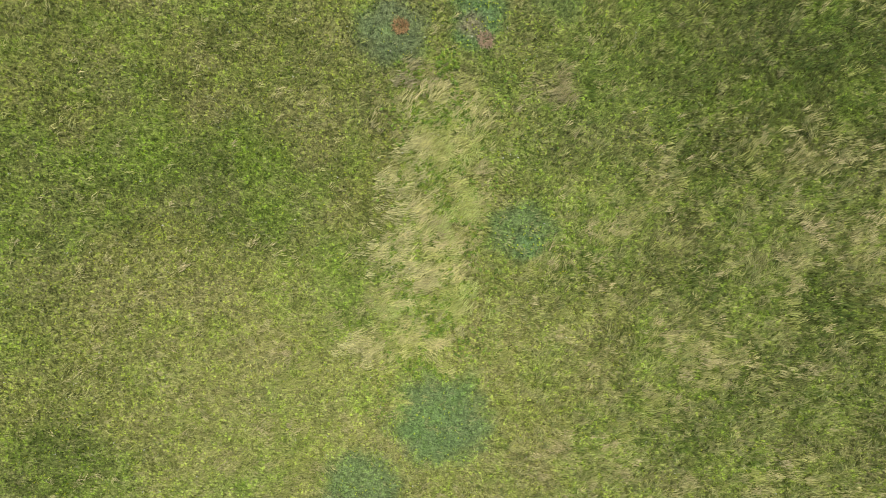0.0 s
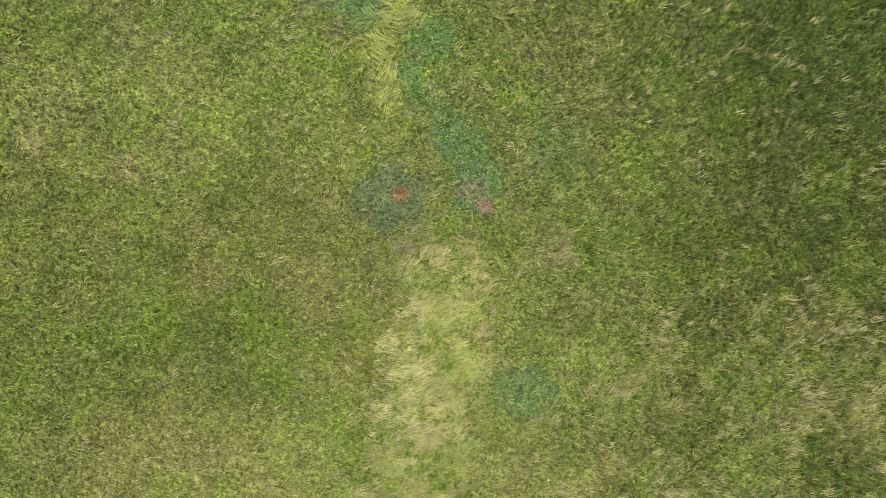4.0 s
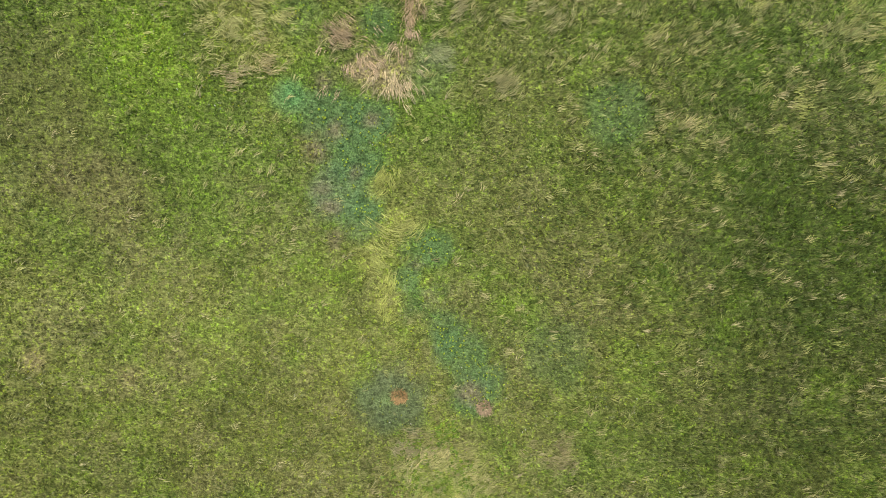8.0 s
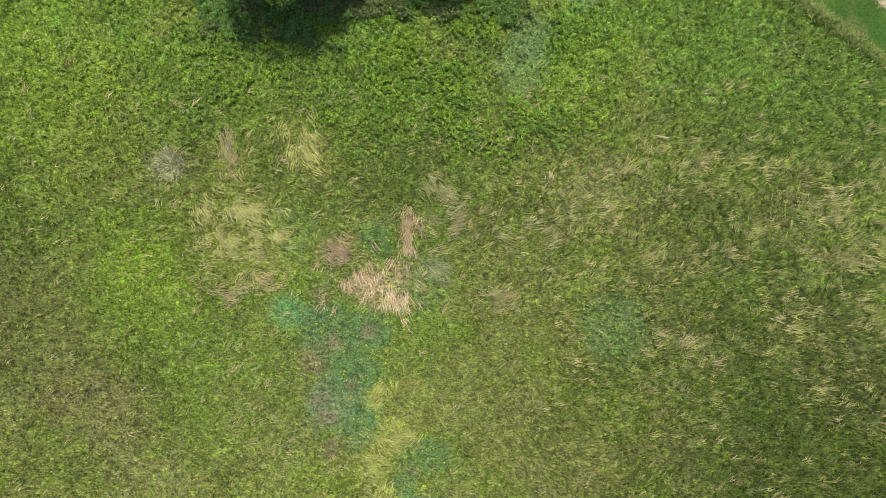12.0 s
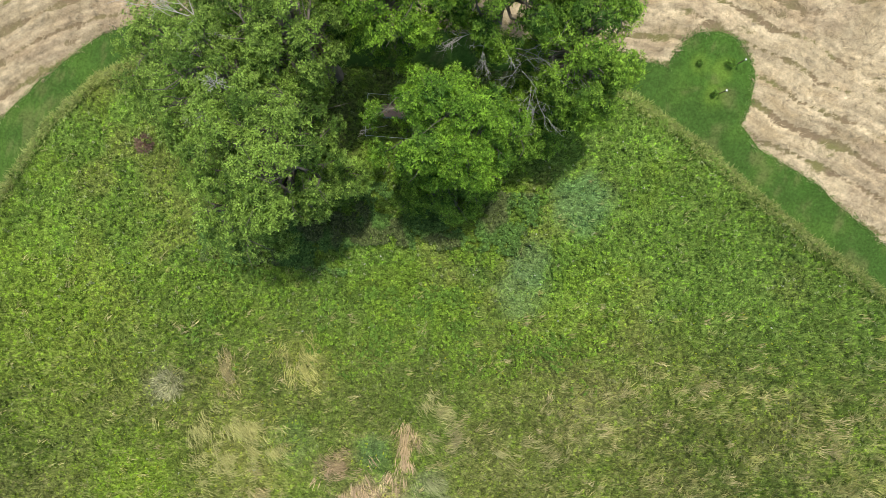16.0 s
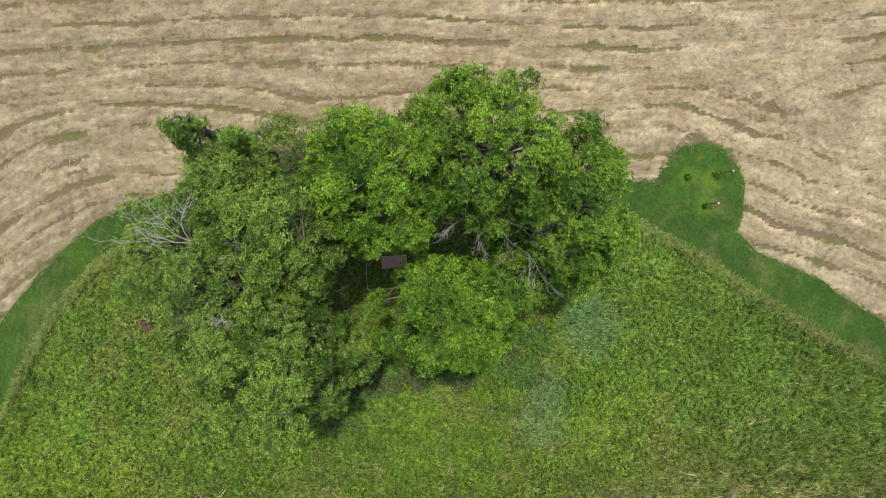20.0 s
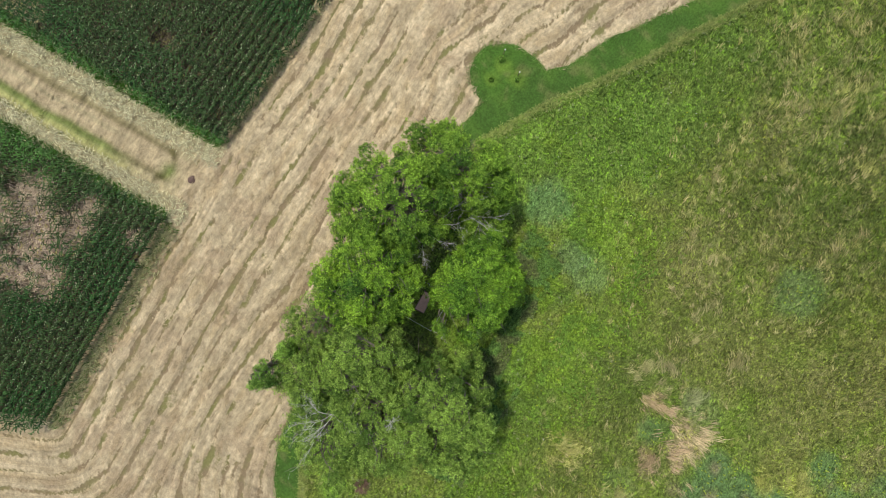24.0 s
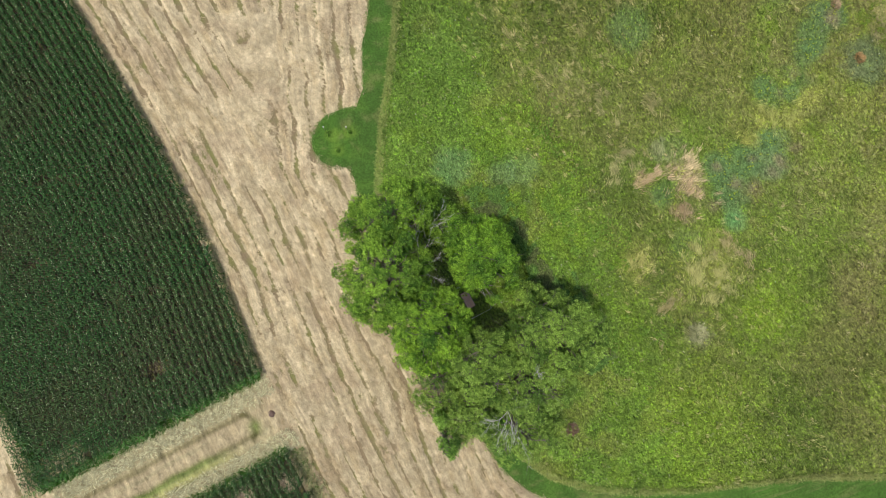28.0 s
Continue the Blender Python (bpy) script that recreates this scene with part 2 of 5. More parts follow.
def windrow(x, y):
    """The mown belt: 0 in the gaps between the windrows, 1 on them. The rows follow the maize near it and the path elsewhere."""
    d_corn = line_dist(CORN_RIM, x, y)
    d_path = line_dist(STRAW_EDGE[2:-1], x, y)
    to_path = step(-5.0, 5.0, d_corn - d_path - 2.0 + 3 * (fbm(x, y, 9, 52) - 0.5))
    s = 40 + d_corn * (1 - to_path) + (17.0 + 0.22 * np.clip(np.maximum(-12 - x, x - 8), 0, 30) - d_path) * to_path
    s = s + 0.8 * (fbm(x, y, 9, 55, 2) - 0.5) + 0.14 * (vnoise(x, y, 1.7, 57) - 0.5)
    s = s + 1.8 * (fbm(x, y, 2.6, 58, 3) - 0.5) * np.exp(-(((x - 21.5) / 4.5) ** 2) - ((y - 83.5) / 4.0) ** 2)
    width = 1.65
    k = np.floor(s / width)
    jitter = 0.5 + 0.5 * np.sin(k * 12.9898) * np.sin(k * 4.1 + 0.7)
    edge = abs(s / width - k - 0.5) * 2
    gap = step(0.54 + 0.15 * jitter, 0.75 + 0.15 * jitter, edge + 0.5 * (fbm(x * 0.5, s * 1.2, 1.0, 60, 4) - 0.5) + 0.25 * (vnoise(x, y, 0.45, 61) - 0.5))
    breaks = step(0.16, 0.46, fbm(x, y, 5.0, 63, 3) - 0.06 * step(6, 15, x) * (1 - step(26, 36, x))) * (0.5 + 0.5 * np.abs(np.sin(k * 7.3 + 1.1)))
    half = 0.35 * step(0.7, 0.98, 1 - abs(s / width - k - 0.5) * 2 + 0.35 * (fbm(x, y, 1.8, 64, 3) - 0.5)) * step(0.46, 0.6, fbm(x, y, 6, 65, 2))
    holes = step(0.64, 0.72, fbm(x * 0.6, y * 1.3, 1.9, 66, 3))
    fine = vnoise(s * 4.5, x * 0.3 + y * 0.3, 1.0, 68) * 0.6 + vnoise(s * 11, x * 0.6 - y * 0.5, 1.0, 69) * 0.4
    return 1 - np.clip(gap * breaks + half + 0.45 * holes, 0, 1), fine, s


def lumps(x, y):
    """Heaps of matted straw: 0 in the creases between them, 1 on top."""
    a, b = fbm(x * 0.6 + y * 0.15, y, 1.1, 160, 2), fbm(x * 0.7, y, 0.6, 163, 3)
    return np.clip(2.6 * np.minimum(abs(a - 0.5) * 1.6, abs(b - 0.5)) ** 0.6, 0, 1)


def stubble_colour(x, y):
    w, fine, s = windrow(x, y)
    c = np.ones(x.shape + (3,)) * np.array((0.428, 0.350, 0.212))
    c = mixc(c, (0.375, 0.290, 0.160), 0.7 * step(0.45, 0.66, fbm(x * 0.4, s * 1.3, 1.1, 73)))
    c = mixc(c, (0.545, 0.450, 0.280), 0.7 * step(0.48, 0.66, fbm(x * 0.5, s * 1.4, 0.8, 76)))
    # Creases between the straw heaps are coloured a darker brown.
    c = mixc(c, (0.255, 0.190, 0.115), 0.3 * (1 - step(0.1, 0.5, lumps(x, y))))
    c = c * (1.13 - 0.13 * (1 - step(-16, 6, x)))[..., None]
    c = mixc(c, (0.360, 0.270, 0.165), 0.45 * step(0.5, 0.68, fbm(x, y, 3.2, 83)))
    # the lane between the two maize fields
    lane = step(96.2, 98.1, y) * step(-11.7, -11.1, x) * (1 - step(-3.8, -3.1, x)) * (1 - step(118.3, 120.2, y))
    wob = x + 0.5 * (fbm(x, y, 3, 79) - 0.5)
    track = np.exp(-(((wob + 5.9) / 0.36) ** 2)) * step(98.4, 99.5, y) + np.exp(-(((wob + 8.42) / 0.35) ** 2)) * step(97.2, 99.5, y)
    ring = np.exp(-(((np.hypot((x + 7.2) * 0.8, y - 99.9) - 1.25) / 0.3) ** 2)) * (y < 99.7)
    c = mixc(c, (0.400, 0.345, 0.190), 0.75 * lane)
    c = mixc(c, (0.430, 0.345, 0.205), 0.8 * lane * (abs(wob + 7.2) < 1.15))
    c = mixc(c, (0.300, 0.270, 0.150), 0.6 * lane * np.exp(-(((wob + 6.9) / 0.22) ** 2)) * step(102, 106, y))
    c = mixc(c, (0.430, 0.430, 0.150), 0.8 * lane * np.exp(-(((wob + 9.15) / 0.4) ** 2)) * step(100, 105, y))
    c = mixc(c, (0.170, 0.190, 0.050), 0.75 * lane * np.exp(-(((wob + 9.7) / 0.16) ** 2)) * step(103, 107, y))
    c = mixc(c, (0.140, 0.122, 0.052), np.clip(0.7 * lane * (track + 0.8 * ring), 0, 1))
    green = lane * np.exp(-(((wob + 8.6) / 0.4) ** 2)) * step(101, 106, y) + lane * np.exp(-((x + 7.6) ** 2 + (y - 98.8) ** 2) / 0.5)
    c = mixc(c, (0.110, 0.200, 0.025), np.clip(green, 0, 1) * 0.6)
    c = c * (0.66 + 0.62 * fine)[..., None] * (0.88 + 0.24 * vnoise(x, y, 0.5, 81))[..., None]
    return np.concatenate([c, np.maximum(w, lane)[..., None]], -1)


# ---- materials ----
def nodes_of(name):
    m = bpy.data.materials.new(name)
    m.use_nodes = True
    return m, m.node_tree, m.node_tree.nodes["Principled BSDF"]


def link(nt, a, b):
    nt.links.new(a, b)


def noise_node(nt, scale, detail=4.0, rough=0.6):
    geo = nt.nodes.new("ShaderNodeNewGeometry")
    n = nt.nodes.new("ShaderNodeTexNoise")
    n.inputs["Scale"].default_value = scale
    n.inputs["Detail"].default_value = detail
    n.inputs["Roughness"].default_value = rough
    link(nt, geo.outputs["Position"], n.inputs["Vector"])
    return n


def scaled(nt, colour, factor, low, high):
    """colour times a number that runs from low to high with factor."""
    ramp = nt.nodes.new("ShaderNodeMapRange")
    ramp.inputs["To Min"].default_value, ramp.inputs["To Max"].default_value = low, high
    link(nt, factor, ramp.inputs["Value"])
    mul = nt.nodes.new("ShaderNodeVectorMath")
    mul.operation = "SCALE"
    link(nt, colour, mul.inputs[0])
    link(nt, ramp.outputs[0], mul.inputs["Scale"])
    return mul.outputs[0]


def bump(nt, bsdf, height, strength, distance):
    b = nt.nodes.new("ShaderNodeBump")
    b.inputs["Strength"].default_value, b.inputs["Distance"].default_value = strength, distance
    link(nt, height, b.inputs["Height"])
    link(nt, b.outputs[0], bsdf.inputs["Normal"])


def soil_material(name, fine, coarse, low, high, depth, rough=0.95, spread=0.3):
    """A grown or littered surface: its colour is laid on the mesh, its grain comes from noise at two scales."""
    m, nt, bsdf = nodes_of(name)
    at = nt.nodes.new("ShaderNodeAttribute")
    at.attribute_name = "tint"
    a, b = noise_node(nt, fine, 5.0, 0.7), noise_node(nt, coarse, 4.0, 0.65)
    col = scaled(nt, at.outputs["Color"], a.outputs["Fac"], low, high)
    col = scaled(nt, col, b.outputs["Fac"], 1 - spread, 1 + spread)
    link(nt, col, bsdf.inputs["Base Color"])
    bsdf.inputs["Roughness"].default_value = rough
    bsdf.inputs["Specular IOR Level"].default_value = 0.04
    bump(nt, bsdf, a.outputs["Fac"], 0.8, depth)
    return m


def meadow_material():
    """Low growth seen between the tufts: crisp leafy specks, gaps painted dark like shade, and combed dead stems where
    the tint's alpha says dry.
    """
    m, nt, bsdf = nodes_of("meadow_ground")
    at = nt.nodes.new("ShaderNodeAttribute")
    at.attribute_name = "tint"
    geo = nt.nodes.new("ShaderNodeNewGeometry")

    def ranged(value, a, b, lo, hi):
        r = nt.nodes.new("ShaderNodeMapRange")
        for key, number in zip(("From Min", "From Max", "To Min", "To Max"), (a, b, lo, hi)):
            r.inputs[key].default_value = number
        link(nt, value, r.inputs["Value"])
        return r.outputs[0]

    def times(colour, value):
        mul = nt.nodes.new("ShaderNodeVectorMath")
        mul.operation = "SCALE"
        link(nt, colour, mul.inputs[0])
        link(nt, value, mul.inputs["Scale"])
        return mul.outputs[0]

    fine, mid, wide = noise_node(nt, 8.0, 5.0, 0.75), noise_node(nt, 2.2, 4.0, 0.65), noise_node(nt, 0.8, 3.0, 0.6)
    cells = nt.nodes.new("ShaderNodeTexVoronoi")
    cells.inputs["Scale"].default_value = 6.0
    link(nt, geo.outputs["Position"], cells.inputs["Vector"])
    pick = nt.nodes.new("ShaderNodeSeparateColor")
    link(nt, cells.outputs["Color"], pick.inputs[0])
    # stems lie mostly one way, bent by a slow noise
    turn = nt.nodes.new("ShaderNodeMapping")
    turn.inputs["Rotation"].default_value = (0, 0, -0.25)
    turn.inputs["Scale"].default_value = (1.6, 11.0, 1.0)
    bend = nt.nodes.new("ShaderNodeVectorMath")
    bend.operation = "MULTIPLY_ADD"
    link(nt, wide.outputs["Color"], bend.inputs[0])
    bend.inputs[1].default_value = (1.2, 1.2, 0)
    link(nt, geo.outputs["Position"], bend.inputs[2])
    link(nt, bend.outputs[0], turn.inputs["Vector"])
    stems = nt.nodes.new("ShaderNodeTexNoise")
    stems.inputs["Scale"].default_value, stems.inputs["Detail"].default_value = 1.0, 3.0
    link(nt, turn.outputs[0], stems.inputs["Vector"])
    col = times(at.outputs["Color"], ranged(fine.outputs["Fac"], 0.33, 0.67, 0.45, 1.5))
    col = times(col, ranged(mid.outputs["Fac"], 0.3, 0.7, 0.68, 1.32))
    col = times(col, ranged(stems.outputs["Fac"], 0.35, 0.65, 0.7, 1.3))
    dead = nt.nodes.new("ShaderNodeMix")
    dead.data_type = "RGBA"
    amount = nt.nodes.new("ShaderNodeMath")
    amount.operation = "MULTIPLY"
    link(nt, ranged(stems.outputs["Fac"], 0.48, 0.60, 0.0, 1.0), amount.inputs[0])
    spread = nt.nodes.new("ShaderNodeMath")
    spread.operation = "MULTIPLY"
    link(nt, ranged(wide.outputs["Fac"], 0.42, 0.62, 0.05, 0.8), spread.inputs[0])
    link(nt, at.outputs["Alpha"], spread.inputs[1])
    link(nt, spread.outputs[0], amount.inputs[1])
    link(nt, amount.outputs[0], dead.inputs["Factor"])
    link(nt, col, dead.inputs["A"])
    dead.inputs["B"].default_value = (0.40, 0.335, 0.175, 1)
    # Some cells are darkened to stand for shade between the plants.
    col = times(dead.outputs["Result"], ranged(pick.outputs[0], 0.05, 0.3, 0.62, 1.0))
    leaf = nt.nodes.new("ShaderNodeMix")
    leaf.data_type, leaf.blend_type = "RGBA", "MULTIPLY"
    # the alpha runs below nought on the short blue-green patches, which are smoother
    rough_there = nt.nodes.new("ShaderNodeMath")
    rough_there.operation = "MULTIPLY"
    link(nt, ranged(pick.outputs[1], 0.78, 0.86, 0.0, 1.0), rough_there.inputs[0])
    link(nt, ranged(at.outputs["Alpha"], -0.8, 0.0, 0.15, 1.0), rough_there.inputs[1])
    link(nt, rough_there.outputs[0], leaf.inputs["Factor"])
    link(nt, col, leaf.inputs["A"])
    leaf.inputs["B"].default_value = (1.35, 1.55, 0.9, 1)
    leaf.clamp_result = False
    link(nt, leaf.outputs["Result"], bsdf.inputs["Base Color"])
    bsdf.inputs["Roughness"].default_value = 0.95
    bsdf.inputs["Specular IOR Level"].default_value = 0.04
    bump(nt, bsdf, fine.outputs["Fac"], 0.9, 0.14)
    return m


def stubble_material():
    """Matted straw with ragged gaps, in which short green and brown stubble shows; the cover of straw is the tint's alpha."""
    m, nt, bsdf = nodes_of("straw_stubble")
    at = nt.nodes.new("ShaderNodeAttribute")
    at.attribute_name = "tint"
    fine, mid, wide = noise_node(nt, 7.0, 5.0, 0.75), noise_node(nt, 2.6, 4.0, 0.7), noise_node(nt, 0.35, 3.0)
    straw = scaled(nt, at.outputs["Color"], fine.outputs["Fac"], 0.42, 1.58)
    straw = scaled(nt, straw, mid.outputs["Fac"], 0.6, 1.4)
    low = nt.nodes.new("ShaderNodeValToRGB")
    low.color_ramp.elements[0].position, low.color_ramp.elements[1].position = 0.42, 0.62
    low.color_ramp.elements[0].color, low.color_ramp.elements[1].color = (0.232, 0.176, 0.102, 1), (0.195, 0.185, 0.072, 1)
    link(nt, wide.outputs["Fac"], low.inputs["Fac"])
    # thin streaks that run with the rows
    row = nt.nodes.new("ShaderNodeAttribute")
    row.attribute_name = "row"
    lay = nt.nodes.new("ShaderNodeCombineXYZ")
    link(nt, row.outputs["Fac"], lay.inputs[0])
    geo = nt.nodes.new("ShaderNodeNewGeometry")
    apart = nt.nodes.new("ShaderNodeVectorMath")
    apart.operation = "DOT_PRODUCT"
    link(nt, geo.outputs["Position"], apart.inputs[0])
    apart.inputs[1].default_value = (0.16, 0.10, 0.0)
    link(nt, apart.outputs["Value"], lay.inputs[1])
    streak = nt.nodes.new("ShaderNodeTexNoise")
    streak.inputs["Scale"].default_value, streak.inputs["Detail"].default_value, streak.inputs["Roughness"].default_value = 4.5, 4.0, 0.65
    link(nt, lay.outputs[0], streak.inputs["Vector"])
    straw = scaled(nt, straw, streak.outputs["Fac"], 0.58, 1.42)
    gap = scaled(nt, low.outputs["Color"], fine.outputs["Fac"], 0.5, 1.5)
    ragged = nt.nodes.new("ShaderNodeMath")
    ragged.operation = "MULTIPLY_ADD"
    link(nt, mid.outputs["Fac"], ragged.inputs[0])
    ragged.inputs[1].default_value = 1.3
    link(nt, at.outputs["Alpha"], ragged.inputs[2])
    edge = nt.nodes.new("ShaderNodeMapRange")
    edge.interpolation_type = "SMOOTHSTEP"
    edge.inputs["From Min"].default_value, edge.inputs["From Max"].default_value = 0.78, 1.25
    link(nt, ragged.outputs[0], edge.inputs["Value"])
    mix = nt.nodes.new("ShaderNodeMix")
    mix.data_type = "RGBA"
    link(nt, edge.outputs[0], mix.inputs["Factor"])
    link(nt, gap, mix.inputs["A"])
    link(nt, straw, mix.inputs["B"])
    link(nt, mix.outputs["Result"], bsdf.inputs["Base Color"])
    bsdf.inputs["Roughness"].default_value = 0.95
    bsdf.inputs["Specular IOR Level"].default_value = 0.04
    bump(nt, bsdf, fine.outputs["Fac"], 0.9, 0.06)
    return m


def leaf_material(name, low=0.65, high=1.4, clear=0.3, rough=0.55, gloss=0.3):
    """Thin green parts that let some light through; colour from the mesh, varied leaf by leaf."""
    m, nt, bsdf = nodes_of(name)
    at = nt.nodes.new("ShaderNodeAttribute")
    at.attribute_name = "tint"
    geo = nt.nodes.new("ShaderNodeNewGeometry")
    col = scaled(nt, at.outputs["Color"], geo.outputs["Random Per Island"], low, high)
    n = noise_node(nt, 1.3, 2.0)
    col = scaled(nt, col, n.outputs["Fac"], 0.75, 1.25)
    link(nt, col, bsdf.inputs["Base Color"])
    bsdf.inputs["Roughness"].default_value = rough
    bsdf.inputs["Specular IOR Level"].default_value = gloss
    tr = nt.nodes.new("ShaderNodeBsdfTranslucent")
    link(nt, col, tr.inputs["Color"])
    mix = nt.nodes.new("ShaderNodeMixShader")
    mix.inputs["Fac"].default_value = clear
    link(nt, bsdf.outputs[0], mix.inputs[1])
    link(nt, tr.outputs[0], mix.inputs[2])
    link(nt, mix.outputs[0], nt.nodes["Material Output"].inputs["Surface"])
    return m


def plain_material(name, colour, rough, fine, spread=0.35, depth=0.004, metal=0.0):
    m, nt, bsdf = nodes_of(name)
    rgb = nt.nodes.new("ShaderNodeRGB")
    rgb.outputs[0].default_value = (*colour, 1)
    a, b = noise_node(nt, fine, 5.0, 0.7), noise_node(nt, fine / 7, 3.0)
    col = scaled(nt, rgb.outputs[0], a.outputs["Fac"], 1 - spread, 1 + spread)
    col = scaled(nt, col, b.outputs["Fac"], 1 - spread * 0.7, 1 + spread * 0.7)
    link(nt, col, bsdf.inputs["Base Color"])
    bsdf.inputs["Roughness"].default_value = rough
    bsdf.inputs["Metallic"].default_value = metal
    bump(nt, bsdf, a.outputs["Fac"], 0.6, depth)
    return m


MAT_GROUND = meadow_material()
MAT_STUBBLE = stubble_material()
MAT_MOWN = soil_material("mown_grass", 5.0, 0.9, 0.1, 1.9, 0.05, 1.0)
MAT_BLADE = leaf_material("grass_blade", 0.62, 1.4, 0.25, 0.65, 0.12)
MAT_STRAW = leaf_material("dry_straw", 0.68, 1.3, 0.1, 0.7, 0.2)
MAT_LITTER = leaf_material("straw_litter", 0.9, 1.1, 0.1, 0.8, 0.1)
MAT_LEAF = leaf_material("tree_leaf", 0.5, 1.55, 0.4, 0.5, 0.25)
MAT_MAIZE = leaf_material("maize_leaf", 0.35, 1.75, 0.15, 0.55, 0.12)
MAT_BARK = plain_material("bark", (0.165, 0.145, 0.112), 0.9, 9.0, 0.45, 0.03)
MAT_DEAD = plain_material("bare_dead_wood", (0.470, 0.450, 0.400), 0.85, 14.0, 0.3, 0.01)
MAT_PIPE = plain_material("white_painted_pipe", (0.780, 0.780, 0.740), 0.5, 20.0, 0.15, 0.002)
MAT_LID = plain_material("red_brown_lid", (0.580, 0.360, 0.265), 0.75, 6.0, 0.3, 0.006)
MAT_BOX = plain_material("grey_box_side", (0.270, 0.260, 0.245), 0.85, 7.0, 0.3, 0.006)
MAT_TIMBER = plain_material("brown_edge", (0.130, 0.080, 0.060), 0.8, 12.0, 0.3, 0.006)
MAT_CAP = plain_material("white_cap", (0.800, 0.790, 0.760), 0.45, 15.0, 0.1, 0.001)


# ---- mesh helpers ----
def mesh_of(name, verts, faces, tint=None, smooth=False):
    """A mesh from an array of places and a list of face arrays (triangles or quads)."""
    me = bpy.data.meshes.new(name)
    verts = np.ascontiguousarray(verts, dtype=np.float32)
    faces = [np.asarray(f, dtype=np.int32) for f in faces if len(f)]
    loops = np.concatenate([f.ravel() for f in faces])
    totals = np.concatenate([np.full(len(f), f.shape[1], dtype=np.int32) for f in faces])
    starts = np.concatenate([[0], np.cumsum(totals)[:-1]]).astype(np.int32)
    me.vertices.add(len(verts))
    me.vertices.foreach_set("co", verts.ravel())
    me.loops.add(len(loops))
    me.loops.foreach_set("vertex_index", loops)
    me.polygons.add(len(starts))
    me.polygons.foreach_set("loop_start", starts)
    if smooth:
        me.polygons.foreach_set("use_smooth", np.ones(len(starts), dtype=bool))
    if tint is not None:
        at = me.attributes.new("tint", "FLOAT_COLOR", "POINT")
        rgba = np.ones((len(verts), 4), dtype=np.float32)
        rgba[:, : np.shape(tint)[1]] = tint
        at.data.foreach_set("color", rgba.ravel())
    me.update(calc_edges=True)
    return me


def shown(name, me, material, parent=None, label=""):
    me.materials.append(material)
    ob = new(name, me)
    if parent is not None:
        ob.parent = parent
    return tagged(ob, label) if label else ob


def part(name, bm, material, parent, label=""):
    me = bpy.data.meshes.new(name)
    bm.to_mesh(me)
    bm.free()
    return shown(name, me, material, parent, label)


def empty(name, x, y, z, turn=0.0):
    ob = new(name)
    ob.empty_display_size = 0.3
    ob.matrix_world = pose(x, y, z, 0, 0, turn)
    return ob


def sheet(name, xs, ys, height, tint, material, keep=None):
    gx, gy = np.meshgrid(xs, ys)
    v = np.stack([gx, gy, height(gx, gy)], -1).reshape(-1, 3)
    n, m = len(xs), len(ys)
    i = (np.arange(m - 1)[:, None] * n + np.arange(n - 1)[None]).ravel()
    q = np.stack([i, i + 1, i + 1 + n, i + n], 1)
    if keep is not None:
        q = q[keep(v[q, 0].mean(1), v[q, 1].mean(1))]
        used = np.unique(q)
        back = np.zeros(len(v), dtype=np.int64)
        back[used] = np.arange(len(used))
        v, q = v[used], back[q]
    return shown(name, mesh_of(name, v, [q], tint(v[:, 0], v[:, 1]), True), material)


def blades(x, y, z, tint, rng, count, length, width, lean, heading, spread, spot=0.09):
    """Tufts of bent blades at the given places: each blade two triangles. lean: 0 upright to 1 lying; heading: radians."""
    n = len(x)
    idx = np.repeat(np.arange(n), count)
    k = len(idx)
    ang = heading[idx] + rng.normal(0, spread, k)
    L = length[idx] * rng.uniform(0.6, 1.25, k)
    w = width * rng.uniform(0.6, 1.4, k)
    ln = np.clip(lean[idx] + rng.normal(0, 0.18, k), 0.1, 1.0)
    d = np.stack([np.cos(ang), np.sin(ang)], 1)
    s = np.stack([-d[:, 1], d[:, 0]], 1)
    base = np.stack([x[idx] + rng.normal(0, spot, k), y[idx] + rng.normal(0, spot, k)], 1)
    reach1, reach2 = L * 0.5 * ln * 0.75, L * ln
    up1, up2 = L * 0.5 * np.sqrt(1 - (ln * 0.75) ** 2), L * (0.22 + 0.7 * np.sqrt(np.maximum(0, 1 - ln**2)))
    v = np.empty((k, 4, 3))
    zz = z[idx]
    for c, (reach, up, half) in enumerate(((0 * L, -0.03 + 0 * L, 0 * w), (reach1, up1, w / 2), (reach2, up2, 0 * w), (reach1, up1, -w / 2))):
        v[:, c, :2] = base + d * reach[:, None] + s * half[:, None]
        v[:, c, 2] = zz + up
    o = np.arange(k)[:, None] * 4
    return v.reshape(-1, 3), [o + np.array([[0, 1, 3]]), o + np.array([[1, 2, 3]])], np.repeat(tint[idx], 4, axis=0)


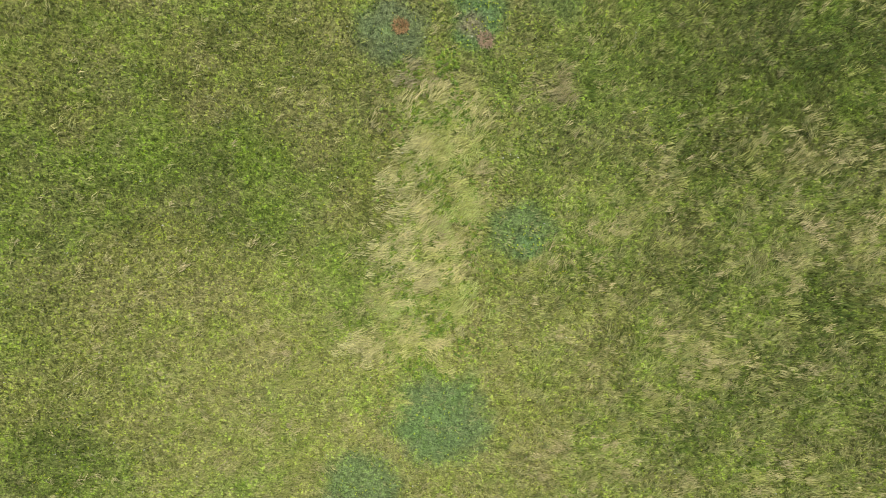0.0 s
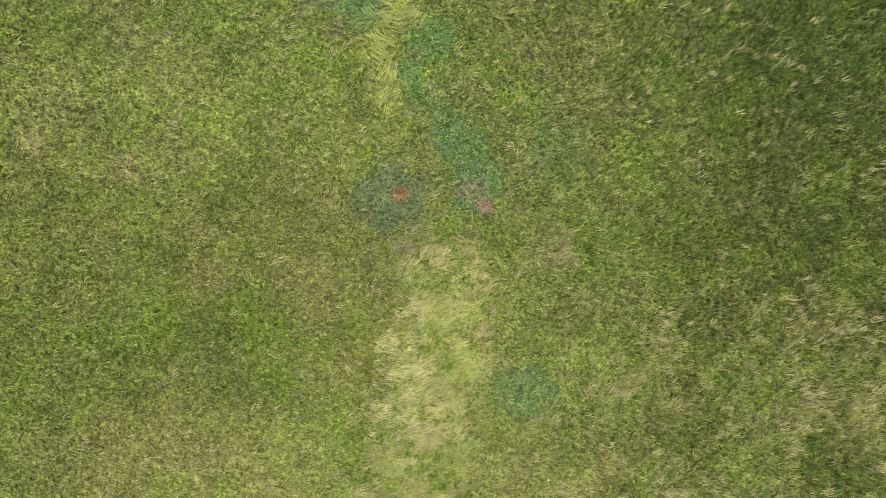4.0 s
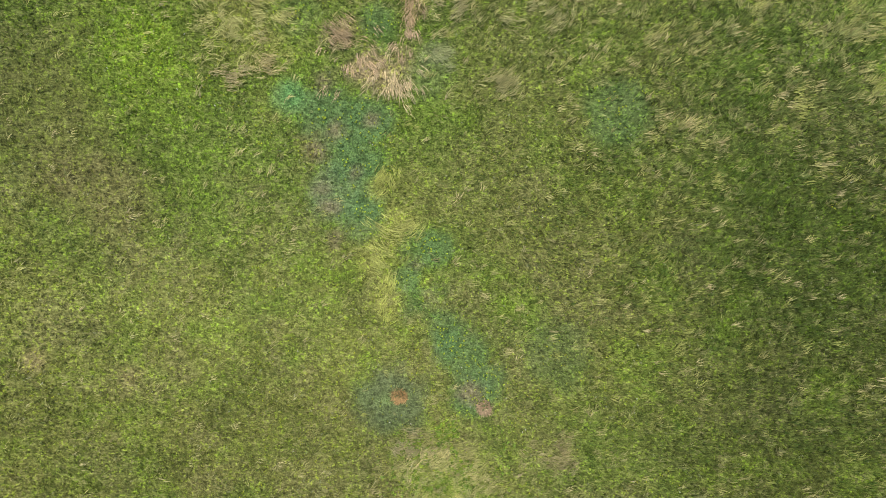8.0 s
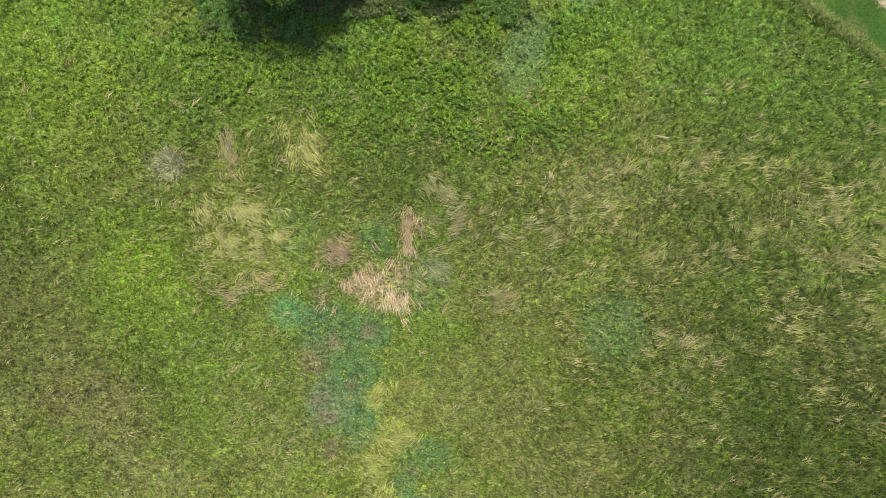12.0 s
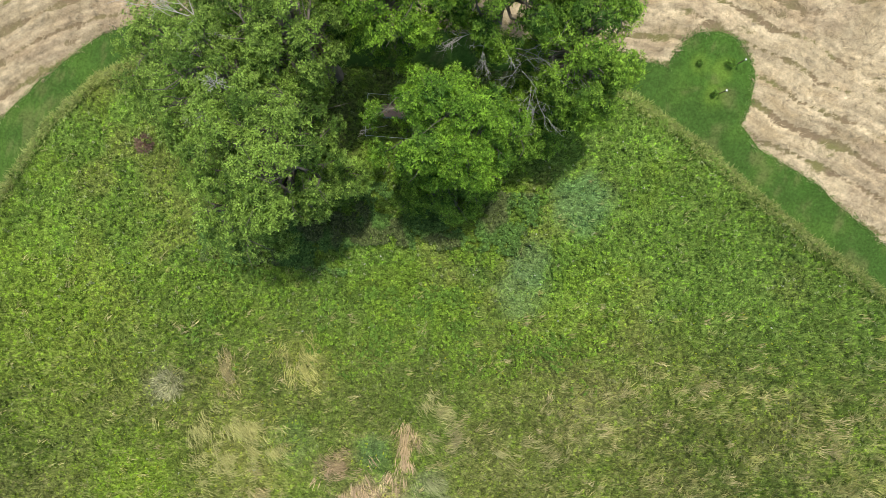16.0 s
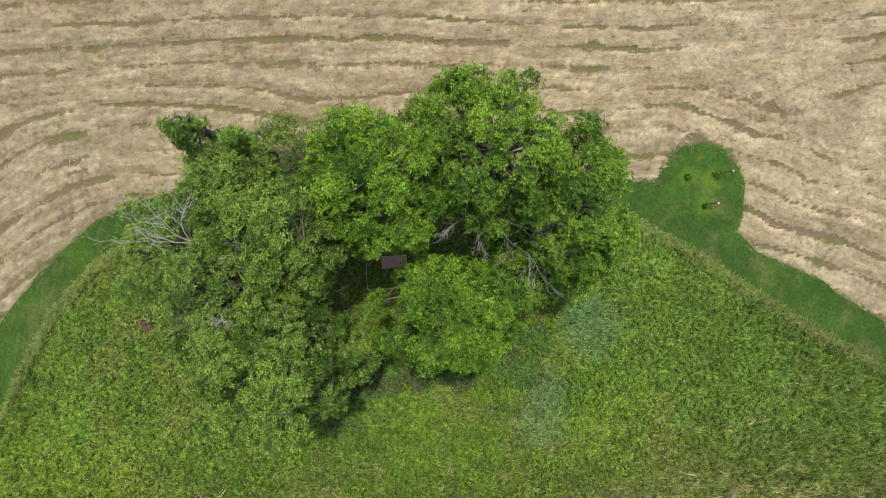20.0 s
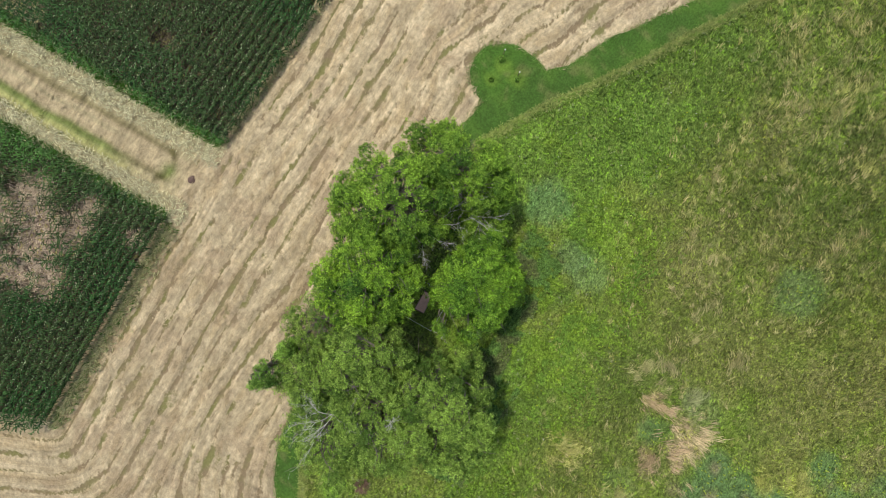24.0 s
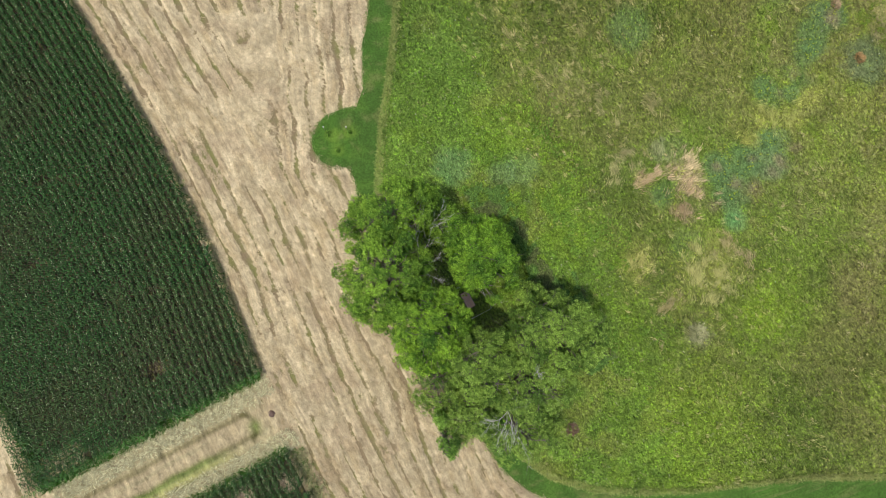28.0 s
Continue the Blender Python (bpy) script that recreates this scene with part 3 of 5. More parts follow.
def tube(points, radii, sides=6):
    """A tapered round limb through the points, closed at the ends."""
    points, radii = np.asarray(points, float), np.asarray(radii, float)
    ahead = np.gradient(points, axis=0)
    ahead /= np.linalg.norm(ahead, axis=1, keepdims=True) + 1e-9
    ref = np.where(abs(ahead[:, 2:3]) > 0.9, [[1.0, 0, 0]], [[0, 0, 1.0]])
    a = np.cross(ahead, ref)
    a /= np.linalg.norm(a, axis=1, keepdims=True) + 1e-9
    b = np.cross(ahead, a)
    t = np.linspace(0, 2 * np.pi, sides, endpoint=False)
    ring = a[:, None] * np.cos(t)[None, :, None] + b[:, None] * np.sin(t)[None, :, None]
    v = (points[:, None] + ring * radii[:, None, None]).reshape(-1, 3)
    i = np.arange(len(points) - 1)[:, None] * sides + np.arange(sides)[None]
    j = np.arange(len(points) - 1)[:, None] * sides + (np.arange(sides)[None] + 1) % sides
    q = np.stack([i, j, j + sides, i + sides], -1).reshape(-1, 4)
    tip = np.array([[0, k, k + 1] for k in range(1, sides - 1)])
    return v, [q, tip, tip[:, ::-1] + (len(points) - 1) * sides]


def joined(pieces):
    """Several (verts, faces) in one."""
    vs, tri, quad, n = [], [], [], 0
    for v, fs in pieces:
        vs.append(v)
        for f in fs:
            (quad if f.shape[1] == 4 else tri).append(f + n)
        n += len(v)
    return np.concatenate(vs), [np.concatenate(g) for g in (quad, tri) if g]


# ---- ground ----
def spaced(near_a, near_b, fine, far):
    """Positions that are close together between near_a and near_b and widen out to far."""
    mid = np.arange(near_a, near_b + fine / 2, fine)
    out, s = [], fine
    p = 0.0
    while p < far:
        s *= 1.35
        p += s
        out.append(p)
    out = np.array(out)
    return np.concatenate([near_a - out[::-1], mid, near_b + out])


BARE = [(-19.0, 106.1, 3.01), (-19.3, 110.8, 2.82), (-23.4, 108.5, 3.01), (-16.2, 103.7, 1.69), (-21.9, 103.8, 2.07), (-14.5, 98.4, 0.85), (-25.6, 110.8, 2.82), (-15.8, 108.3, 1.32), (-14.0, 103.4, 1.3), (-15.6, 108.4, 2.2), (-17.8, 113.4, 2.2), (-22.4, 105.4, 2.2)]
BARE_EAST = [(2.7, 105.1, 1.13), (5.1, 101.4, 0.75), (1.3, 101.8, 0.56)]


def ground_tint(x, y):
    c = meadow_colour(x, y) * 0.86
    stub = step(0, 0.6, y - curve_y(STRAW_EDGE, x))
    c = mixc(c, (0.40, 0.32, 0.20), stub * (abs(x) < 140))
    # Brown litter under the trees, darkened to paint their shade.
    litter_shade = step(0.35, 0.6, 1 - np.minimum(np.hypot((x + 2.5) / 11, (y - 74) / 8), np.hypot((x + 13) / 8, (y - 71) / 9)) * 0.95)
    c = mixc(c, (0.130, 0.115, 0.055), 0.55 * litter_shade * (y < curve_y(MEADOW_EDGE, x) + 0.5))
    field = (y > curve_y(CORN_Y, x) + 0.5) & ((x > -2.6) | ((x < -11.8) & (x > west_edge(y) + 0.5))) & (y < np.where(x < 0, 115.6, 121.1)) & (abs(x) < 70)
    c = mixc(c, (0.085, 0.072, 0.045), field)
    c = mixc(c, (0.105, 0.225, 0.034), 0.9 * ((x < -11.4) & (y > 115.6) & (x > -60)))
    for cx, cy, rad in BARE:
        c = mixc(c, (0.340, 0.255, 0.185), 0.9 * field * blob(x, y, cx, cy, rad, 0.6, 23))
    dead = np.clip(0.35 + 0.75 * dryness(x, y), 0, 1) * (1 - 0.75 * step(50, 60, y))
    cool = cool_cover(x, y)
    dead = dead * (1 - cool) - cool
    return np.concatenate([c, dead[..., None]], -1)


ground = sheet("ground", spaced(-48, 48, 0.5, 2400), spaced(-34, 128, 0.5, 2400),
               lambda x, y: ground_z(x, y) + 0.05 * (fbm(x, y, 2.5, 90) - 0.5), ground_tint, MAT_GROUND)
tagged(ground, "uneven meadow ground with green and brown patches", "ground", kind="structure")


def stubble_keep(x, y):
    corn1 = (x > -2.5) & (y > curve_y(CORN_Y, x) + 0.8) & (y < 120.6)
    corn2 = (x < -11.9) & (x > west_edge(y) + 0.8) & (y > curve_y(CORN_Y, x) + 0.8)
    return (y > curve_y(STRAW_EDGE, x) - 0.7) & ~corn1 & ~corn2 & (lobe_gap(x, y) > -0.8)


def stubble_z(x, y):
    return ground_z(x, y) + 0.045 + 0.2 * windrow(x, y)[0] * (0.5 + 0.5 * lumps(x, y)) * step(0, 1.2, y - curve_y(STRAW_EDGE, x)) * step(0, 0.8, lobe_gap(x, y) + 0.1)


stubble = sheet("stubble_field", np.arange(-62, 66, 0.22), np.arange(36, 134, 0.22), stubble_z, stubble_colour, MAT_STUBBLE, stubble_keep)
rows_at = stubble.data.attributes.new("row", "FLOAT", "POINT")
places = np.empty(len(stubble.data.vertices) * 3, dtype=np.float32)
stubble.data.vertices.foreach_get("co", places)
rows_at.data.foreach_set("value", windrow(places[0::3].astype(float), places[1::3].astype(float))[2].astype(np.float32))
tagged(stubble, "pale mown field with curving windrows of dry straw", "stubble field", kind="structure")


def path_strip():
    xs = np.arange(-70, 75, 0.2)
    lo = curve_y(MEADOW_EDGE, xs) - 0.35 + 0.35 * (fbm(xs, xs * 0, 1.2, 95, 3) - 0.5)
    hi = curve_y(STRAW_EDGE, xs) + 0.5 * (fbm(xs, xs * 0 + 9, 1.0, 97, 3) - 0.5)
    rows = np.linspace(0, 1, 9)
    y = lo[None] * (1 - rows[:, None]) + hi[None] * rows[:, None]
    x = np.repeat(xs[None], 9, 0)
    v = np.stack([x, y, ground_z(x, y) + 0.055 + 0.02 * vnoise(x, y, 0.8, 98)], -1).reshape(-1, 3)
    n = len(xs)
    i = (np.arange(8)[:, None] * n + np.arange(n - 1)[None]).ravel()
    strip = (v, [np.stack([i, i + 1, i + 1 + n, i + n], 1)])
    ang, rad = np.linspace(0, 2 * np.pi, 73)[:-1], np.linspace(0.0, 1, 8)[1:]
    r = (abs(np.cos(ang) / LOBE[2]) ** 2.3 + abs(np.sin(ang) / LOBE[3]) ** 2.3) ** (-1 / 2.3) * (1 + 0.14 * (fbm(np.cos(ang) * 3, np.sin(ang) * 3, 1.3, 99, 3) - 0.5))
    lx = LOBE[0] + rad[:, None] * (r * np.cos(ang))[None]
    ly = LOBE[1] + rad[:, None] * (r * np.sin(ang))[None]
    lv = np.stack([lx, ly, ground_z(lx, ly) + 0.059 + 0.02 * vnoise(lx, ly, 0.8, 98)], -1).reshape(-1, 3)
    a = np.arange(72)
    quads = np.concatenate([np.stack([k * 72 + a, k * 72 + (a + 1) % 72, (k + 1) * 72 + (a + 1) % 72, (k + 1) * 72 + a], 1)[:, ::-1] for k in range(6)])
    mid = np.array([[LOBE[0], LOBE[1], float(ground_z(LOBE[0], LOBE[1])) + 0.07]])
    fan = np.stack([np.full(72, 7 * 72), a, (a + 1) % 72], 1)
    return joined([strip, (np.concatenate([lv, mid]), [quads, fan])])


def mown_tint(x, y):
    c = np.ones(x.shape + (3,)) * np.array((0.056, 0.114, 0.022))
    c = mixc(c, (0.078, 0.150, 0.026), 0.8 * step(0.42, 0.66, fbm(x, y, 2.4, 101)))
    c = mixc(c, (0.062, 0.138, 0.022), 0.6 * step(0.5, 0.7, fbm(x, y, 4.0, 103)))
    for cx, cy in ((16.8, 76.9), (16.3, 75.0), (15.0, 77.2)):
        c = mixc(c, (0.130, 0.215, 0.032), 0.7 * blob(x, y, cx, cy, 0.85, 0.7, 19))
    return mixc(c, (0.16, 0.17, 0.06), 0.5 * step(0.55, 0.72, fbm(x, y, 1.1, 105)))


pv, pf = path_strip()
mown = shown("mown_path", mesh_of("mown_path", pv, pf, mown_tint(pv[:, 0], pv[:, 1]), True), MAT_MOWN)
tagged(mown, "close-mown green grass path curving round the meadow", "grass path", kind="structure")

# ---- meadow growth ----
rng = np.random.default_rng(11)


def under_trees(x, y):
    return np.minimum(np.hypot((x + 2.0) / 8.5, (y - 75) / 7), np.hypot((x + 13) / 6.5, (y - 71) / 6.5)) < 0.95


def scatter(n, x0, x1, y0, y1, gap=0.15):
    x, y = rng.uniform(x0, x1, n), rng.uniform(y0, y1, n)
    ok = y < curve_y(MEADOW_EDGE, x) - gap
    return x[ok], y[ok]


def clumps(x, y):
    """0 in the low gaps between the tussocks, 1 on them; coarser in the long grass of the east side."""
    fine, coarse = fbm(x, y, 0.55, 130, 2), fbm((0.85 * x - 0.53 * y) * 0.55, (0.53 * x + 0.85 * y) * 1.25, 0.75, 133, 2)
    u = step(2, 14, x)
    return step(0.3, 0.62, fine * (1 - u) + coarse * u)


def meadow_grass():
    x, y = scatter(140000, -42, 44, -32, 76)
    leafy = step(54, 62, y)
    ok = (~under_trees(x, y) | (rng.random(len(x)) < 0.25)) & (rng.random(len(x)) < (0.3 + 0.7 * clumps(x, y)) * (1 - 0.45 * leafy))
    x, y, leafy = x[ok], y[ok], leafy[ok]
    # Tufts in the low gaps are tinted darker, as shade between tussocks.
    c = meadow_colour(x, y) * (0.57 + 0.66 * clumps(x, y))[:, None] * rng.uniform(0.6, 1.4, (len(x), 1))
    d = dryness(x, y)
    dry = fbm(x, y, 0.9, 136, 2) + rng.normal(0, 0.04, len(x)) > 0.80 - 0.40 * d
    c = mixc(c, (0.47, 0.435, 0.180), 0.5 * dry)
    c = mixc(c, (0.10, 0.175, 0.035), 0.6 * (rng.random(len(x)) < 0.16))
    tall = 0.26 + 0.16 * fbm(x, y, 6, 110) + 0.14 * step(4, 14, x) * (1 - leafy) + 0.16 * dry
    heading = 0.25 + 0.8 * step(6, 16, x) + 1.2 * (fbm(x, y, 4, 113, 3) - 0.5) * 2 + rng.normal(0, 0.25, len(x))
    lean = np.clip(0.4 + 0.45 * fbm(x, y, 3, 116, 2) + 0.3 * dry, 0, 1)
    short = cool_cover(x, y)
    ok = rng.random(len(x)) > 0.75 * short
    x, y, c, tall, lean, heading = x[ok], y[ok], c[ok], tall[ok], lean[ok], heading[ok]
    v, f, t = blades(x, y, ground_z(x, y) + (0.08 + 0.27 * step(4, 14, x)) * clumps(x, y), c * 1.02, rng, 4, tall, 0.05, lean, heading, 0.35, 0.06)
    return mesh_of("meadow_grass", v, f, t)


def outer_grass():
    """Coarser tufts that carry the meadow on past the stretch that is flown over."""
    n = 46000
    x, y = rng.uniform(-86, 88, n), rng.uniform(-74, 76, n)
    ok = (y < curve_y(MEADOW_EDGE, x) - 0.2) & ~((x > -42) & (x < 44) & (y > -32)) & (rng.random(n) < 0.4 + 0.6 * clumps(x, y))
    x, y = x[ok], y[ok]
    c = meadow_colour(x, y) * rng.uniform(0.5, 1.5, (len(x), 1))
    v, f, t = blades(x, y, ground_z(x, y), c * 1.1, rng, 3, np.full(len(x), 0.5), 0.14, np.full(len(x), 0.65), rng.uniform(0, 6.28, len(x)), 0.6)
    return mesh_of("outer_grass", v, f, t)


tagged(shown("outer_grass", outer_grass(), MAT_BLADE), "rough meadow grass stretching away from the flown strip", "grass", kind="stuff")
grass = shown("meadow_grass", meadow_grass(), MAT_BLADE)
tagged(grass, "long uncut meadow grass, green with bent straw-coloured tufts", "grass", kind="stuff")


def rosettes(x, y, z, tint, count, length, width, rise):
    """Low broad-leaved plants: leaves that spread from one point."""
    n = len(x)
    idx = np.repeat(np.arange(n), count)
    k = len(idx)
    ang = np.tile(np.arange(count) * 2.4, n) + np.repeat(rng.uniform(0, 6.3, n), count)
    length, width, rise = (np.broadcast_to(q, (n,))[idx] for q in (length, width, rise))
    L, w = length * rng.uniform(0.6, 1.3, k), width * rng.uniform(0.7, 1.3, k)
    d = np.stack([np.cos(ang), np.sin(ang)], 1)
    s = np.stack([-d[:, 1], d[:, 0]], 1)
    zz = z[idx] + rise * rng.uniform(0.4, 1.1, k)
    base = np.stack([x[idx], y[idx]], 1)
    v = np.empty((k, 4, 3))
    for c, (reach, side, up) in enumerate(((0.05, 0, 0.0), (0.55, 0.5, 0.03), (1.0, 0, -0.05), (0.55, -0.5, 0.03))):
        v[:, c, :2] = base + d * (L * reach)[:, None] + s * (w * side)[:, None]
        v[:, c, 2] = zz + up * L * 4
    o = np.arange(k)[:, None] * 4
    return v.reshape(-1, 3), [o + np.array([[0, 1, 2]]), o + np.array([[0, 2, 3]])], np.repeat(tint[idx], 4, axis=0)


def meadow_weeds():
    x, y = scatter(122000, -42, 44, -32, 76, 0.05)
    leafy = step(48, 60, y)
    ok = rng.random(len(x)) < (0.5 + 0.5 * leafy) * (0.25 + 0.75 * clumps(x * 0.9, y * 0.9)) * (1 - 0.75 * cool_cover(x, y))
    x, y, leafy = x[ok], y[ok], leafy[ok]
    # Weeds carry the same painted shade between the tussocks.
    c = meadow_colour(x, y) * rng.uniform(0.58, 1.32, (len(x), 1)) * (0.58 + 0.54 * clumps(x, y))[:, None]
    c = mixc(c, (0.23, 0.34, 0.045), 0.32 * (rng.random(len(x)) < 0.2 + 0.2 * leafy))
    c = mixc(c, (0.36, 0.38, 0.22), 0.5 * (rng.random(len(x)) < 0.06))
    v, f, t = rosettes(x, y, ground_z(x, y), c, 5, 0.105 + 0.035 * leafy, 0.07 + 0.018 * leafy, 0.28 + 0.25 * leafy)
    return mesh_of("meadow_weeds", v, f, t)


weeds = shown("meadow_weeds", meadow_weeds(), MAT_BLADE)
tagged(weeds, "broad-leaved green weeds growing among the meadow grass", "weeds", kind="stuff")


def swept_tufts():
    """Fans of long pale stems, combed one way by the wind; thick along the swale, thin elsewhere."""
    x, y = scatter(95000, -40, 42, -31, 60)
    d = dryness(x, y)
    swale = np.exp(-(((x - 1.4) / 5.0) ** 2)) * (y < 14)
    chance = np.clip(1.25 * d, 0, 1) * step(0.50 - 0.08 * swale, 0.62 - 0.06 * swale, 0.5 * fbm(x, y, 1.3, 150, 3) + 0.5 * fbm(x, y, 2.8, 151, 2)) + 0.012
    for cx, cy, r, colour, f in PATCHES:
        if colour in (BLUE, TEAL, MOSS):
            chance = chance * (1 - blob(x, y, cx, cy, 1.2 * r, 0.35, 3))
    ok = rng.random(len(x)) < chance * (0.55 + 0.10 * step(0.6, 0.9, d))
    x, y, d = x[ok], y[ok], d[ok]
    u = np.clip(fbm(x, y, 1.3, 153, 2) * 1.8 - 0.3 + rng.normal(0, 0.15, len(x)), 0, 1)[:, None]
    c = np.array((0.52, 0.55, 0.14)) * u + np.array((0.76, 0.65, 0.31)) * (1 - u)
    c = c * rng.uniform(0.8, 1.15, (len(x), 1)) * (0.78 + 0.22 * step(0.7, 0.95, d))[:, None]
    heading = 0.6 - 0.2 * (1 - step(-12, 0, y)) + 0.8 * (fbm(x, y, 2.6, 156, 2) - 0.5) * 2 + rng.normal(0, 0.2, len(x))
    v, f, t = blades(x, y, ground_z(x, y) + 0.16, c, rng, 9, 0.75 + 0.3 * step(0.7, 0.95, d), 0.04, np.full(len(x), 0.88), heading, 0.22, 0.13)
    return mesh_of("swept_tufts", v, f, t)


tagged(shown("swept_tufts", swept_tufts(), MAT_STRAW), "long pale grass stems combed over in fans", "grass", kind="stuff")


def flower_heads(n, tint, y0, y1, size, high):
    x, y = scatter(n, -40, 42, y0, y1)
    keep = fbm(x, y, 8, 120, 3) > 0.5
    x, y = x[keep], y[keep]
    c = np.repeat(np.array([tint]), len(x), 0)
    return rosettes(x, y, ground_z(x, y), c, 5, size, size * 0.8, high)


v, f, t = flower_heads(500, (0.55, 0.56, 0.46), -30, 75, 0.065, 0.55)
tagged(shown("white_flowers", mesh_of("white_flowers", v, f, t), MAT_BLADE), "small white flower heads scattered in the meadow", "flowers", kind="stuff")
v, f, t = flower_heads(6000, (0.44, 0.48, 0.025), -30, 60, 0.06, 0.45)
tagged(shown("yellow_flowers", mesh_of("yellow_flowers", v, f, t), MAT_BLADE), "small yellow-green flowering plants in the meadow", "flowers", kind="stuff")


def lime_plants():
    """Bright yellow-green plants dotted over the cool green patches."""
    px, py = [], []
    for cx, cy, r, colour, f in PATCHES:
        if colour in (BLUE, TEAL):
            k = int(13 * r)
            px.append(rng.normal(cx, 0.6 * r, k))
            py.append(rng.normal(cy, 0.6 * r, k))
    x, y = np.concatenate(px), np.concatenate(py)
    c = np.array((0.40, 0.50, 0.035)) * rng.uniform(0.7, 1.2, (len(x), 1))
    return mesh_of("lime_plants", *rosettes(x, y, ground_z(x, y), c, 6, 0.085, 0.06, 0.4))


def swale_weeds():
    """Leafy bright plants that push up in clumps between the lying stems of the swale."""
    n = 5200
    x, y = rng.normal(1.8, 2.4, n), rng.uniform(-18, 15, n)
    ok = (fbm(x, y, 1.7, 181, 3) > 0.53) & (cool_cover(x, y) < 0.3)
    x, y = x[ok], y[ok]
    c = mixc(np.ones((len(x), 3)) * np.array((0.185, 0.31, 0.045)), (0.36, 0.44, 0.05), rng.random(len(x)) ** 2)
    c = c * rng.uniform(0.45, 1.2, (len(x), 1))
    return mesh_of("swale_weeds", *rosettes(x, y, ground_z(x, y), c, 6, 0.14, 0.09, 0.6))


tagged(shown("swale_weeds", swale_weeds(), MAT_BLADE), "leafy bright green weeds in clumps between lying stems", "weeds", kind="stuff")
tagged(shown("lime_plants", lime_plants(), MAT_BLADE), "bright yellow-green plants dotted over cool green patches", "plants", kind="stuff")


def brambles():
    """Dark leafy undergrowth along the grove's shaded foot."""
    n = 15000
    x, y = rng.uniform(-20, 4.5, n), rng.uniform(59, 68, n)
    foot = np.where(x > -9.0, 62.6, 60.2) + 0.9 * (fbm(x, y, 2.5, 191, 2) - 0.5)
    ok = (y > foot) & (y < foot + 4.2) & (fbm(x, y, 1.1, 193, 3) > 0.42)
    x, y = x[ok], y[ok]
    c = mixc(np.ones((len(x), 3)) * np.array((0.115, 0.215, 0.045)), (0.130, 0.120, 0.056), 0.6 * step(0.55, 0.66, fbm(x, y, 1.6, 196, 2)))
    c = c * rng.uniform(0.6, 1.5, (len(x), 1))
    return mesh_of("brambles", *rosettes(x, y, ground_z(x, y), c, 6, 0.16, 0.11, 0.3 + 0.9 * fbm(x, y, 1.1, 193, 3)))


def lush_weeds():
    """Clumps of large-leaved weeds in the richer ground before the grove."""
    n = 15000
    x, y = rng.uniform(-24, 12, n), rng.uniform(52, 67.5, n)
    rich = step(50, 60, y) * step(-24, -16, x) * (1 - step(5, 13, x))
    ok = (fbm(x, y, 2.0, 201, 3) > 0.55) & (rng.random(n) < rich) & (y < curve_y(MEADOW_EDGE, x) - 0.4) & (cool_cover(x, y) < 0.12)
    x, y = x[ok], y[ok]
    c = mixc(np.ones((len(x), 3)) * np.array((0.205, 0.335, 0.036)), (0.150, 0.270, 0.038), step(0.45, 0.6, fbm(x, y, 1.4, 204, 2)))
    c = c * rng.uniform(0.6, 1.3, (len(x), 1))
    return mesh_of("lush_weeds", *rosettes(x, y, ground_z(x, y), c, 6, 0.15, 0.11, 0.25 + 0.6 * fbm(x, y, 2.0, 201, 3)))


tagged(shown("brambles", brambles(), MAT_BLADE), "dark green brambles in the shade at the grove's foot", "brambles", kind="stuff")
tagged(shown("lush_weeds", lush_weeds(), MAT_BLADE), "large-leaved green weeds in clumps before the grove", "weeds", kind="stuff")


def path_fringe():
    n = 9000
    x = rng.uniform(-48, 44, n)
    y = curve_y(MEADOW_EDGE, x) - np.abs(rng.normal(0, 0.22, n)) + 0.05
    ok = ~((x > -24) & (x < 8.5))
    x, y = x[ok], y[ok]
    c = mixc(meadow_colour(x, y), (0.46, 0.49, 0.17), np.where(rng.random(len(x)) < 0.65, 0.7, 0.2))
    v, f, t = blades(x, y, ground_z(x, y), c, rng, 5, np.full(len(x), 0.5), 0.05, np.full(len(x), 0.8), rng.uniform(0, 6.28, len(x)), 0.9)
    return mesh_of("tall_fringe", v, f, t)


tagged(shown("tall_fringe", path_fringe(), MAT_BLADE), "tall pale grass and weeds fringing the mown path", "grass", kind="stuff")


def mown_edge():
    """Short uneven grass where the mown path and its lobe meet the straw."""
    n = 2400
    x = rng.uniform(-46, 42, n)
    y = curve_y(STRAW_EDGE, x) + rng.normal(0, 0.1, n)
    ok = lobe_gap(x, y) > 0.1
    a = rng.uniform(0, 2 * np.pi, 600)
    q = (abs(np.cos(a) / LOBE[2]) ** 2.3 + abs(np.sin(a) / LOBE[3]) ** 2.3) ** (-1 / 2.3) + rng.normal(0, 0.1, len(a))
    lx, ly = LOBE[0] + q * np.cos(a), LOBE[1] + q * np.sin(a)
    up = ly > curve_y(STRAW_EDGE, lx)
    x, y = np.append(x[ok], lx[up]), np.append(y[ok], ly[up])
    c = mixc(mown_tint(x, y) * 1.7, (0.38, 0.33, 0.18), np.where(rng.random(len(x)) < 0.2, 0.5, 0.1))
    v, f, t = blades(x, y, ground_z(x, y) + 0.05, c, rng, 4, np.full(len(x), 0.12), 0.05, np.full(len(x), 0.99), rng.uniform(0, 6.28, len(x)), 1.2)
    return mesh_of("mown_edge", v, f, t)


tagged(shown("mown_edge", mown_edge(), MAT_BLADE), "short ragged grass where the mown path meets straw", "grass", kind="stuff")


